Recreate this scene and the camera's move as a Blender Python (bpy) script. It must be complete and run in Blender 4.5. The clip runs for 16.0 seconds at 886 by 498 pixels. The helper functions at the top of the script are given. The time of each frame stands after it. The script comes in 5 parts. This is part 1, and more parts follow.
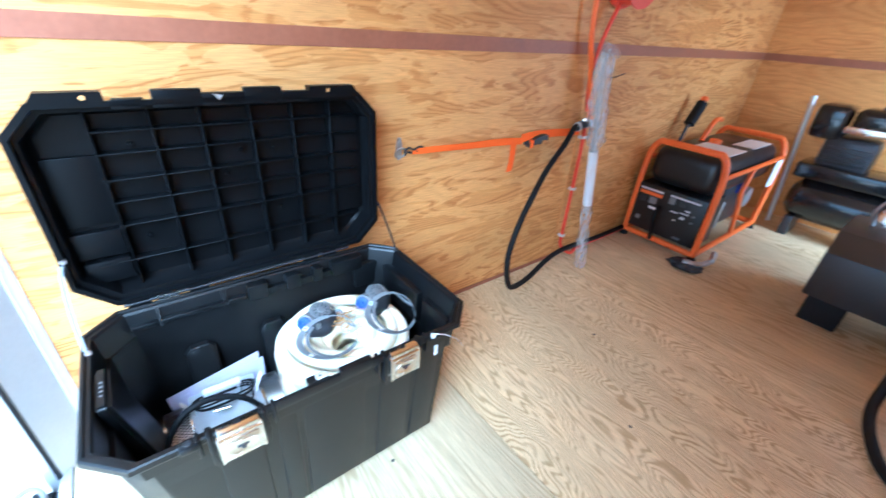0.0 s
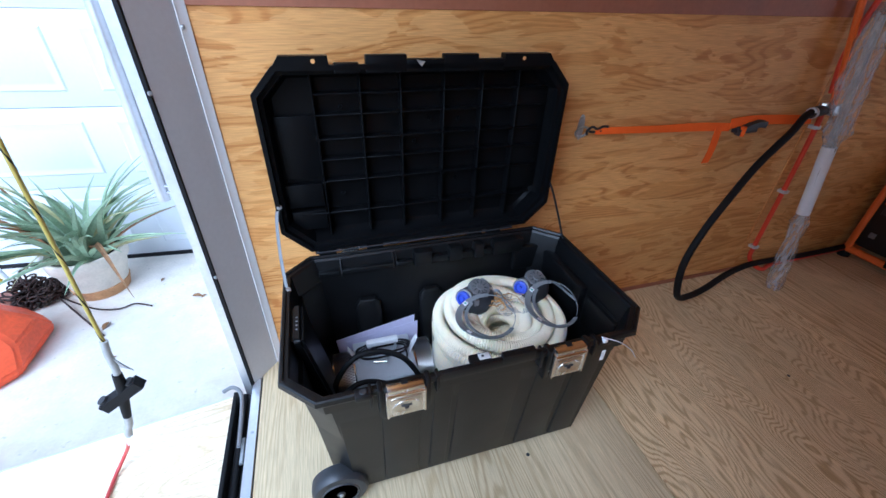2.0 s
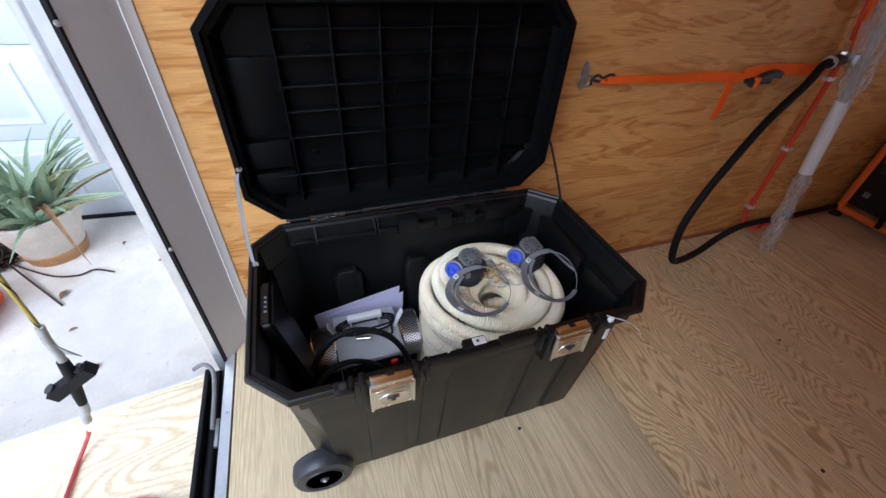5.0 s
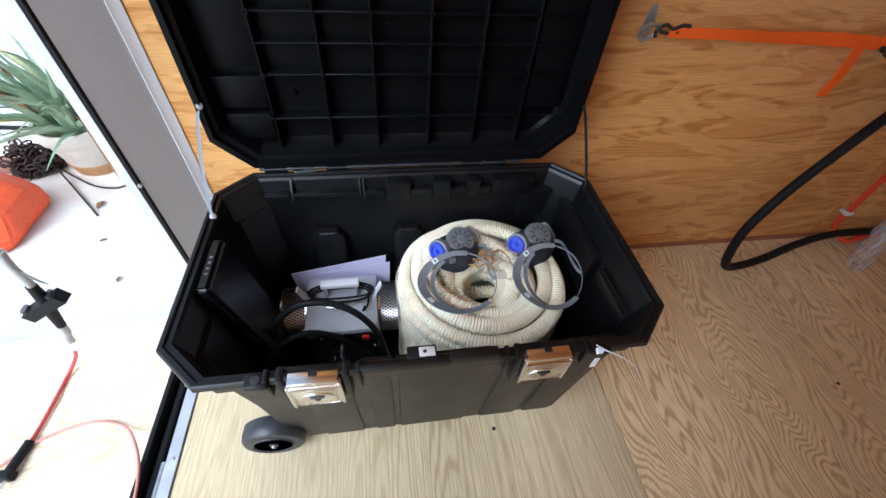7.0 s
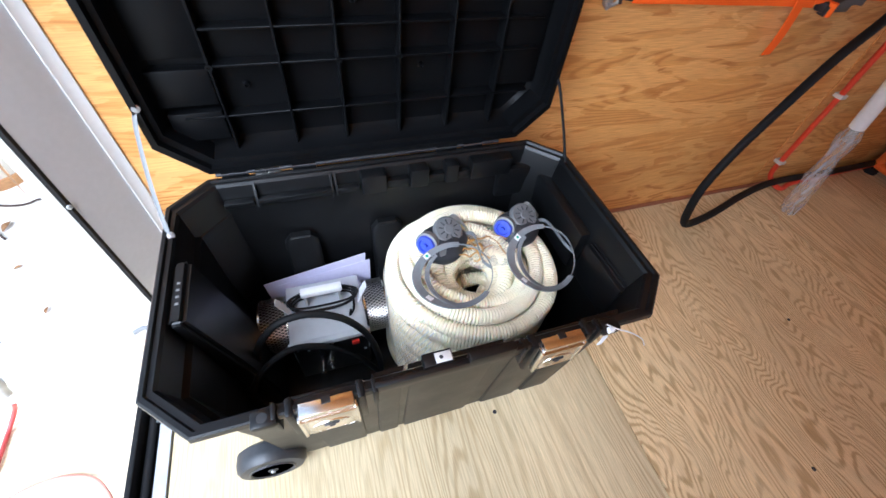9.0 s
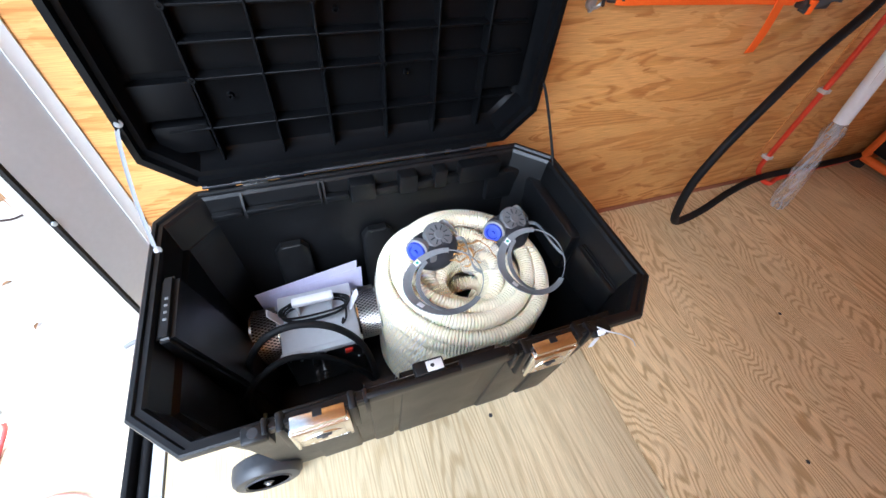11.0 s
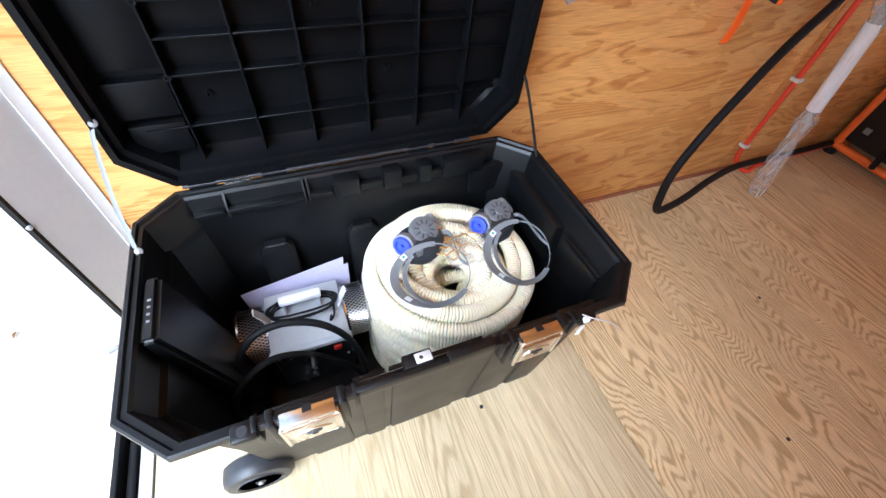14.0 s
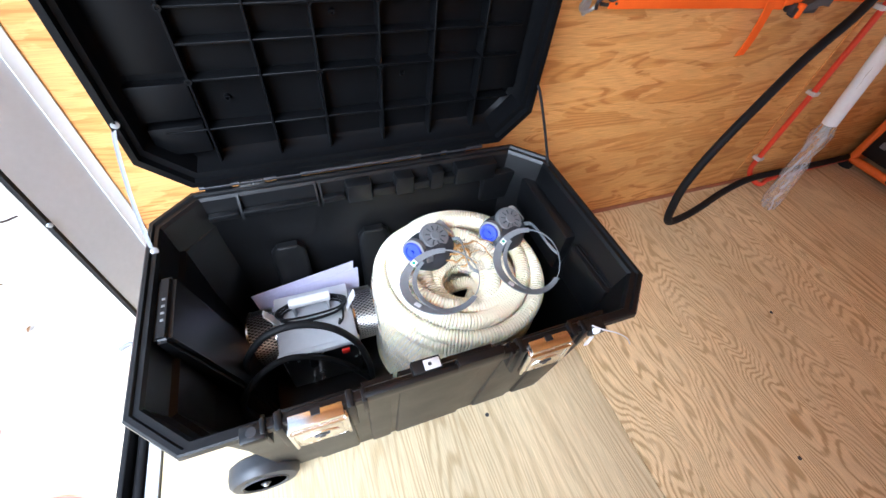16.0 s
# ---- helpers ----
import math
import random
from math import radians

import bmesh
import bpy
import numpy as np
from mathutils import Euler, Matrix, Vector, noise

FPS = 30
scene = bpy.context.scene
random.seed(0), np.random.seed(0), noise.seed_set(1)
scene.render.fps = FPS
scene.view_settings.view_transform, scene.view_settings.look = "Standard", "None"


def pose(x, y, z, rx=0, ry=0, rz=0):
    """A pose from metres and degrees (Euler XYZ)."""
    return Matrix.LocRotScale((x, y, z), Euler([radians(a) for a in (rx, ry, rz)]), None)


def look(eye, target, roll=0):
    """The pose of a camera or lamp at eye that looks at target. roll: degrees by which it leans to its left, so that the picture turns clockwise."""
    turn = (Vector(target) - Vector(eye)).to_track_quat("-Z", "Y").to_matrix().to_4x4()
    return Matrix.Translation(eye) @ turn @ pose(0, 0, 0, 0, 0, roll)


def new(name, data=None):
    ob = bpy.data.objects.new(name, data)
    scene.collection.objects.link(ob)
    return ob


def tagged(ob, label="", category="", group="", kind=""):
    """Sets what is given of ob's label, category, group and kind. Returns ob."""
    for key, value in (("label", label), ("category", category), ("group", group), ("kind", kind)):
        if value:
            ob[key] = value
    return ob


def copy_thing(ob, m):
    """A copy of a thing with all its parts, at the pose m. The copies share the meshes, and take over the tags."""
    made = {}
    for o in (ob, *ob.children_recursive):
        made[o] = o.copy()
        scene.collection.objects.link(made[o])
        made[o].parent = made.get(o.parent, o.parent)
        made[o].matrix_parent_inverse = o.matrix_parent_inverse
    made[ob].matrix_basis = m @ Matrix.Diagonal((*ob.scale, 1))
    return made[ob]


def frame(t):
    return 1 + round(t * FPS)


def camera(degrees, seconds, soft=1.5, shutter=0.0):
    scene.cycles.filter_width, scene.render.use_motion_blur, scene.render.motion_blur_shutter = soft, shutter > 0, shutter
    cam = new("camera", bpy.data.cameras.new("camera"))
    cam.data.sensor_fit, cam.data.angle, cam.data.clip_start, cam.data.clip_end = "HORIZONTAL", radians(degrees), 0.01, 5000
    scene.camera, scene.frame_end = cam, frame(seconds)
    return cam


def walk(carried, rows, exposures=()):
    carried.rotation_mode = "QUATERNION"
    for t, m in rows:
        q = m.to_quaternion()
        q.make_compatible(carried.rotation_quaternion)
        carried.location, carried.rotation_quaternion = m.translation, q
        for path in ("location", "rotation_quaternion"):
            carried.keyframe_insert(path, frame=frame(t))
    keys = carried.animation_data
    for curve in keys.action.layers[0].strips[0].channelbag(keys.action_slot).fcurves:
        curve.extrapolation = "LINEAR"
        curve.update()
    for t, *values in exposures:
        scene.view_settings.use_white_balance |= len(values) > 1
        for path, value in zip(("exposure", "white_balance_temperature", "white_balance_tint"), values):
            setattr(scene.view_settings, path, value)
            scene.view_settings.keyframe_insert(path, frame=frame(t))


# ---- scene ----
cam = camera(96.2, 16.0, shutter=0.5)
PATH = [
    (0, (0.166, -1.364, 1.309), (1.261, -0.007, 0.329), 4.2),
    (0.5, (0.128, -1.29, 1.278), (1.003, 0.17, 0.227), 2.2),
    (1, (0.113, -1.265, 1.274), (0.824, 0.238, 0.162), 1.9),
    (1.5, (0.099, -1.261, 1.265), (0.706, 0.291, 0.16), 1.7),
    (2, (0.084, -1.251, 1.27), (0.598, 0.345, 0.181), 1.8),
    (2.5, (0.078, -1.256, 1.279), (0.592, 0.365, 0.226), 1.5),
    (3, (0.073, -1.259, 1.284), (0.615, 0.377, 0.269), 1.6),
    (3.5, (0.075, -1.267, 1.282), (0.614, 0.345, 0.228), 1.4),
    (4, (0.086, -1.266, 1.27), (0.596, 0.309, 0.149), 1.1),
    (4.2, (0.093, -1.242, 1.26), (0.666, 0.295, 0.116), 2.4),
    (6.3, (0.202, -1.016, 1.209), (0.701, 0.313, -0.2), 5.0),
    (6.5, (0.252, -1.008, 1.207), (0.667, 0.344, -0.208), 5.4),
    (7, (0.324, -0.998, 1.192), (0.597, 0.318, -0.29), 5.1),
    (7.5, (0.306, -0.954, 1.19), (0.74, 0.286, -0.317), 6.1),
    (8, (0.243, -0.928, 1.169), (0.698, 0.242, -0.388), 6.0),
    (8.5, (0.237, -0.923, 1.173), (0.723, 0.244, -0.377), 8.1),
    (9, (0.246, -0.922, 1.177), (0.75, 0.25, -0.363), 7.5),
    (9.2, (0.255, -0.924, 1.18), (0.772, 0.249, -0.355), 7.1),
    (11.3, (0.261, -0.917, 1.185), (0.79, 0.25, -0.351), 6.4),
    (11.5, (0.262, -0.92, 1.181), (0.792, 0.227, -0.369), 6.3),
    (12, (0.265, -0.918, 1.186), (0.822, 0.232, -0.353), 6.9),
    (12.5, (0.261, -0.92, 1.185), (0.813, 0.233, -0.353), 6.8),
    (13, (0.261, -0.926, 1.185), (0.831, 0.224, -0.349), 7.0),
    (13.5, (0.262, -0.927, 1.185), (0.844, 0.215, -0.351), 7.2),
    (14, (0.262, -0.926, 1.184), (0.839, 0.21, -0.358), 7.1),
    (14.5, (0.26, -0.921, 1.185), (0.825, 0.225, -0.354), 7.3),
    (15, (0.261, -0.925, 1.184), (0.826, 0.218, -0.357), 7.2),
    (15.5, (0.26, -0.926, 1.186), (0.827, 0.226, -0.348), 7.3),
    (16, (0.255, -0.923, 1.188), (0.805, 0.245, -0.34), 7.2),
]
EXPO = [(0, 2.12, 4020, -5), (0.5, 1.89, 3870, -5), (1, 1.28, 3900, -2), (1.5, 0.8, 4050, 1), (2, 0.42, 4550, 7),
        (2.5, 0.14, 4750, 8), (3, -0.05, 4900, 9), (3.5, -0.15, 4950, 9), (4.2, -0.04, 5100, 11), (6.3, 0.57, 5100, 8),
        (7, 0.67, 5100, 7), (7.5, 0.91, 5100, 7), (8, 1.12, 5100, 7), (9.2, 1.31, 5100, 7), (11.3, 1.43, 5050, 7),
        (13, 1.52, 5100, 7), (16, 1.62, 5100, 7)]
walk(cam, [(t, look(eye, target, roll)) for t, eye, target, roll in PATH], EXPO)

# ---------------------------------------------------------------- light
world = bpy.data.worlds.new("world")
scene.world = world
world.use_nodes = True
wn = world.node_tree.nodes
sky = wn.new("ShaderNodeTexSky")
sky.sky_type, sky.sun_disc = "NISHITA", False
sky.sun_elevation, sky.sun_rotation = radians(43), radians(-143)
sky.air_density, sky.dust_density, sky.ozone_density = 1.0, 3.0, 1.0
haze = wn.new("ShaderNodeHueSaturation")      # thin overcast: a whiter sky
haze.inputs["Saturation"].default_value = 0.45
world.node_tree.links.new(sky.outputs[0], haze.inputs["Color"])
world.node_tree.links.new(haze.outputs[0], wn["Background"].inputs[0])
wn["Background"].inputs[1].default_value = 0.13
sun = new("sun", bpy.data.lights.new("sun", "SUN"))
sun.data.energy, sun.data.angle, sun.data.color = 2.75, radians(58), (1.0, 0.98, 0.96)
sun.matrix_world = look((-3.4, -4.5, 5.3), (0, 0, 0))
# daylight that comes in by the side door
door_sky = new("side_door_daylight", bpy.data.lights.new("side_door_daylight", "AREA"))
door_sky.data.shape, door_sky.data.size, door_sky.data.size_y = "RECTANGLE", 0.70, 1.6
door_sky.data.energy, door_sky.data.color = 4.5, (0.92, 0.96, 1.0)
door_sky.matrix_world = look((3.925, -2.06, 0.95), (3.6, 0.0, 0.55))


# ---------------------------------------------------------------- materials
def mat(name, base, rough=0.6, metal=0.0, var=0.15, scale=6.0, bump=0.1, fine=80.0, spec=0.5, coat=0.0):
    """A surface with blotches, fine grain, uneven gloss and slight relief."""
    m = bpy.data.materials.new(name)
    m.use_nodes = True
    n, l = m.node_tree.nodes, m.node_tree.links
    b = n["Principled BSDF"]
    tc = n.new("ShaderNodeTexCoord")
    a, f = n.new("ShaderNodeTexNoise"), n.new("ShaderNodeTexNoise")
    a.inputs["Scale"].default_value, a.inputs["Detail"].default_value = scale, 5
    f.inputs["Scale"].default_value, f.inputs["Detail"].default_value = fine, 3
    mix = n.new("ShaderNodeMixRGB")
    mix.inputs[1].default_value = (*[c * (1 - var) for c in base], 1)
    mix.inputs[2].default_value = (*[min(1, c * (1 + var)) for c in base], 1)
    add = n.new("ShaderNodeMath")
    add.operation = "MULTIPLY_ADD"
    add.inputs[1].default_value = 0.4
    l.new(tc.outputs["Object"], a.inputs["Vector"])
    l.new(tc.outputs["Object"], f.inputs["Vector"])
    half = n.new("ShaderNodeMath")
    half.operation = "MULTIPLY"
    half.inputs[1].default_value = 0.6
    l.new(a.outputs[0], half.inputs[0])
    l.new(f.outputs[0], add.inputs[0])
    l.new(half.outputs[0], add.inputs[2])
    spread = n.new("ShaderNodeMapRange")
    spread.inputs["From Min"].default_value, spread.inputs["From Max"].default_value = 0.34, 0.66
    l.new(add.outputs[0], spread.inputs["Value"])
    l.new(spread.outputs[0], mix.inputs[0])
    l.new(mix.outputs[0], b.inputs["Base Color"])
    rr = n.new("ShaderNodeMapRange")
    rr.inputs["To Min"].default_value, rr.inputs["To Max"].default_value = max(0.03, rough - 0.12), min(1, rough + 0.12)
    l.new(a.outputs[0], rr.inputs["Value"])
    l.new(rr.outputs[0], b.inputs["Roughness"])
    b.inputs["Metallic"].default_value = metal
    b.inputs["Specular IOR Level"].default_value = spec
    b.inputs["Coat Weight"].default_value = coat
    if bump:
        bp = n.new("ShaderNodeBump")
        bp.inputs["Strength"].default_value, bp.inputs["Distance"].default_value = bump, 0.002
        l.new(f.outputs[0], bp.inputs["Height"])
        l.new(bp.outputs[0], b.inputs["Normal"])
    return m


def plywood(name, light, dark, along, across, rings, rough=0.5, contrast=0.85, run=0.75, waver=3.2, lines=0.0, patch=0.0, pale=(1.06, 1.12, 1.25), spots=(3.2, 11.0), edge=0.54, least=0.18):
    """Rotary-cut plywood: contour figure stretched along the grain, pores, blotches and knots. along: 0, 1 or 2, the grain's axis."""
    m = bpy.data.materials.new(name)
    m.use_nodes = True
    n, l = m.node_tree.nodes, m.node_tree.links
    b = n["Principled BSDF"]
    tc, oi = n.new("ShaderNodeTexCoord"), n.new("ShaderNodeObjectInfo")
    off = n.new("ShaderNodeVectorMath")
    off.operation = "SCALE"
    off.inputs[0].default_value = (31.0, 17.0, 23.0)
    l.new(oi.outputs["Random"], off.inputs["Scale"])
    place = n.new("ShaderNodeVectorMath")
    l.new(tc.outputs["Object"], place.inputs[0])
    l.new(off.outputs[0], place.inputs[1])

    def stretched(s_along, s_across):
        mp = n.new("ShaderNodeMapping")
        sc = [s_across] * 3
        sc[along] = s_along
        mp.inputs["Scale"].default_value = sc
        l.new(place.outputs[0], mp.inputs["Vector"])
        return mp.outputs[0]

    fig = n.new("ShaderNodeTexNoise")
    fig.inputs["Scale"].default_value, fig.inputs["Detail"].default_value = 1.0, 2.2
    fig.inputs["Roughness"].default_value, fig.inputs["Distortion"].default_value = 0.42, 0.25
    l.new(stretched(run, across), fig.inputs["Vector"])
    wob = n.new("ShaderNodeTexNoise")
    wob.inputs["Scale"].default_value, wob.inputs["Detail"].default_value = 1.0, 4
    l.new(stretched(9.0, 55.0), wob.inputs["Vector"])
    mul = n.new("ShaderNodeMath")
    mul.operation = "MULTIPLY"
    mul.inputs[1].default_value = rings
    l.new(fig.outputs[0], mul.inputs[0])
    addw = n.new("ShaderNodeMath")
    addw.operation = "MULTIPLY_ADD"
    addw.inputs[1].default_value = waver
    l.new(wob.outputs[0], addw.inputs[0])
    l.new(mul.outputs[0], addw.inputs[2])
    # near-parallel growth lines across the sheet
    sep, lin = n.new("ShaderNodeSeparateXYZ"), n.new("ShaderNodeMath")
    l.new(place.outputs[0], sep.inputs[0])
    lin.operation = "MULTIPLY_ADD"
    lin.inputs[1].default_value = lines
    l.new(sep.outputs[0 if along == 1 else 2], lin.inputs[0])
    l.new(addw.outputs[0], lin.inputs[2])
    sn = n.new("ShaderNodeMath")
    sn.operation = "SINE"
    l.new(lin.outputs[0], sn.inputs[0])
    ramp = n.new("ShaderNodeValToRGB")
    ramp.color_ramp.elements[0].position, ramp.color_ramp.elements[0].color = 0.0, (0, 0, 0, 1)
    ramp.color_ramp.elements[1].position, ramp.color_ramp.elements[1].color = 1.0, (1, 1, 1, 1)
    e = ramp.color_ramp.elements.new(0.52)
    e.color = (0.14, 0.14, 0.14, 1)
    e = ramp.color_ramp.elements.new(0.80)
    e.color = (0.72, 0.72, 0.72, 1)
    rng = n.new("ShaderNodeMapRange")
    rng.inputs["From Min"].default_value = -1.0
    l.new(sn.outputs[0], rng.inputs["Value"])
    l.new(rng.outputs[0], ramp.inputs[0])
    # how strongly the figure shows varies over the sheet
    blot = n.new("ShaderNodeTexNoise")
    blot.inputs["Scale"].default_value, blot.inputs["Detail"].default_value = 1.0, 3
    l.new(stretched(1.1, 3.5), blot.inputs["Vector"])
    br = n.new("ShaderNodeMapRange")
    br.inputs["From Min"].default_value, br.inputs["From Max"].default_value = 0.3, 0.7
    br.inputs["To Min"].default_value, br.inputs["To Max"].default_value = least * contrast, contrast
    l.new(blot.outputs[0], br.inputs["Value"])
    fm = n.new("ShaderNodeMath")
    fm.operation = "MULTIPLY"
    l.new(ramp.outputs[0], fm.inputs[0])
    l.new(br.outputs[0], fm.inputs[1])
    col = n.new("ShaderNodeMixRGB")
    col.inputs[1].default_value, col.inputs[2].default_value = (*light, 1), (*dark, 1)
    l.new(fm.outputs[0], col.inputs[0])
    # pale flat patches with ragged edges, where the knife ran along a ring
    pat = n.new("ShaderNodeTexNoise")
    pat.inputs["Scale"].default_value, pat.inputs["Detail"].default_value, pat.inputs["Distortion"].default_value = 1.0, 8, 1.3
    l.new(stretched(*spots), pat.inputs["Vector"])
    pe = n.new("ShaderNodeMapRange")
    pe.inputs["From Min"].default_value, pe.inputs["From Max"].default_value = edge, edge + 0.014
    pe.inputs["To Max"].default_value = patch
    l.new(pat.outputs[0], pe.inputs["Value"])
    flat = n.new("ShaderNodeMixRGB")
    flat.inputs[2].default_value = (*[min(1, c * k) for c, k in zip(light, pale)], 1)
    l.new(pe.outputs[0], flat.inputs[0])
    l.new(col.outputs[0], flat.inputs[1])
    pore = n.new("ShaderNodeTexNoise")
    pore.inputs["Scale"].default_value, pore.inputs["Detail"].default_value = 1.0, 6
    l.new(stretched(14.0, 420.0), pore.inputs["Vector"])
    pr = n.new("ShaderNodeMapRange")
    pr.inputs["From Min"].default_value, pr.inputs["From Max"].default_value = 0.35, 0.7
    pr.inputs["To Min"].default_value, pr.inputs["To Max"].default_value = 1.1, 0.8
    l.new(pore.outputs[0], pr.inputs["Value"])
    tone = n.new("ShaderNodeTexNoise")
    tone.inputs["Scale"].default_value, tone.inputs["Detail"].default_value = 1.0, 2
    l.new(stretched(0.5, 2.2), tone.inputs["Vector"])
    tr = n.new("ShaderNodeMapRange")
    tr.inputs["From Min"].default_value, tr.inputs["From Max"].default_value = 0.3, 0.7
    tr.inputs["To Min"].default_value, tr.inputs["To Max"].default_value = 0.85, 1.12
    l.new(tone.outputs[0], tr.inputs["Value"])
    pm = n.new("ShaderNodeMath")
    pm.operation = "MULTIPLY"
    l.new(pr.outputs[0], pm.inputs[0])
    l.new(tr.outputs[0], pm.inputs[1])
    fin = n.new("ShaderNodeVectorMath")
    fin.operation = "SCALE"
    l.new(flat.outputs[0], fin.inputs[0])
    l.new(pm.outputs[0], fin.inputs["Scale"])
    l.new(fin.outputs[0], b.inputs["Base Color"])
    b.inputs["Roughness"].default_value, b.inputs["Specular IOR Level"].default_value = rough, 0.28
    bp = n.new("ShaderNodeBump")
    bp.inputs["Strength"].default_value, bp.inputs["Distance"].default_value = 0.25, 0.001
    l.new(pore.outputs[0], bp.inputs["Height"])
    l.new(bp.outputs[0], b.inputs["Normal"])
    return m


M_WALL = plywood("wall plywood", (0.66, 0.33, 0.090), (0.42, 0.145, 0.026), 0, 4.6, 130, contrast=0.9, run=0.9, waver=4.0, lines=210, patch=0.72, pale=(1.15, 1.27, 1.55), spots=(3.4, 17.0), edge=0.50)
M_WALL_END = plywood("end wall plywood", (0.70, 0.345, 0.095), (0.46, 0.16, 0.03), 1, 4.2, 110, contrast=0.6)
M_FLOOR = plywood("floor plywood", (0.67, 0.55, 0.335), (0.38, 0.25, 0.11), 1, 6.5, 200, contrast=0.62, run=0.5, lines=90)
M_FLOOR3 = plywood("golden floor plywood", (0.74, 0.57, 0.32), (0.44, 0.28, 0.12), 1, 6.0, 170, contrast=0.9, run=0.5, lines=100)
M_FLOOR2 = plywood("figured floor plywood", (0.84, 0.66, 0.375), (0.45, 0.27, 0.105), 1, 6.6, 170, contrast=0.82, least=0.6, run=2.0, waver=6.0, lines=300, patch=0.3, pale=(1.04, 1.06, 1.1), spots=(4.0, 16.0))
M_RAMP = plywood("ramp plywood", (0.82, 0.70, 0.49), (0.58, 0.41, 0.21), 0, 5.0, 120, run=0.6, lines=110)
M_TRIM = mat("brown trim", (0.32, 0.12, 0.06), 0.5, var=0.12, scale=9, fine=60)
M_POST = mat("grey post paint", (0.53, 0.53, 0.54), 0.4, var=0.05, scale=3, bump=0.03)
M_ALU = mat("aluminium", (0.66, 0.67, 0.69), 0.38, 0.7, var=0.08, scale=12)
M_STEEL = mat("galvanised steel", (0.50, 0.53, 0.55), 0.38, 0.75, var=0.2, scale=20)
M_RUBBER = mat("black rubber", (0.008, 0.008, 0.009), 0.66, var=0.2, scale=15, bump=0.3, fine=300, spec=0.25)
M_PLAST = mat("black moulded plastic", (0.0040, 0.0042, 0.0048), 0.34, var=0.15, scale=8, bump=0.15, fine=900, spec=0.11)
M_TUB = mat("smooth black plastic", (0.0045, 0.0047, 0.0052), 0.38, var=0.35, scale=9, bump=0.10, fine=600, spec=0.40)
M_CHROME = mat("chrome plate", (0.82, 0.80, 0.76), 0.24, 1.0, var=0.05, scale=20, bump=0.02)
M_DARKM = mat("dark steel", (0.06, 0.06, 0.065), 0.4, 0.6, var=0.2)
M_ORANGE = mat("orange paint", (0.85, 0.16, 0.015), 0.38, var=0.08, scale=10)
M_WEB = mat("orange webbing", (1.0, 0.16, 0.012), 0.75, var=0.05, scale=30, bump=0.5, fine=500, spec=0.1)
M_RED = mat("red hose", (0.72, 0.06, 0.02), 0.4, var=0.08, scale=20)
M_REDC = mat("red cord", (0.48, 0.06, 0.055), 0.45, var=0.1, scale=30)
M_PINK = mat("faded red cord", (0.62, 0.25, 0.19), 0.5, var=0.15, scale=30)
M_HOSE = mat("cream vinyl", (0.95, 0.855, 0.655), 0.32, var=0.05, scale=14, bump=0.05)
M_HOSE.node_tree.nodes["Principled BSDF"].inputs["Subsurface Weight"].default_value = 0.35
M_HOSE.node_tree.nodes["Principled BSDF"].inputs["Subsurface Radius"].default_value = (0.02, 0.015, 0.010)
M_GREYP = mat("grey plastic", (0.20, 0.20, 0.205), 0.5, var=0.1, scale=20)
M_CAP = mat("dark grey moulding", (0.15, 0.155, 0.16), 0.42, var=0.1, scale=20)
M_GREYL = mat("grey harness plastic", (0.19, 0.20, 0.21), 0.4, var=0.1, scale=20)
M_MASK = mat("dark silicone", (0.03, 0.033, 0.04), 0.5, var=0.1, scale=20)
M_BLUE = mat("blue plastic", (0.06, 0.09, 0.55), 0.35, var=0.1, scale=20)
M_GREEN = mat("green print", (0.05, 0.40, 0.25), 0.5, var=0.1, scale=30)
M_TAPE = mat("grey tape", (0.38, 0.38, 0.37), 0.45, var=0.12, scale=40, bump=0.4)
M_WHITE = mat("white paint", (0.78, 0.78, 0.78), 0.45, var=0.04, scale=4, bump=0.06)
M_PAPER = mat("lavender paper", (0.62, 0.60, 0.80), 0.7, var=0.05, scale=10)
M_PAPERW = mat("white paper", (0.80, 0.80, 0.82), 0.7, var=0.04, scale=10)
M_LGREY = mat("light grey enamel", (0.50, 0.52, 0.55), 0.4, var=0.04, scale=10, bump=0.05)
M_BPAN = mat("black panel", (0.011, 0.011, 0.012), 0.38, var=0.2)
M_REDSW = mat("red switch", (0.6, 0.03, 0.02), 0.25, var=0.1)
M_GARAGE = mat("garage door paint", (0.70, 0.735, 0.77), 0.42, var=0.03, scale=3, bump=0.05)


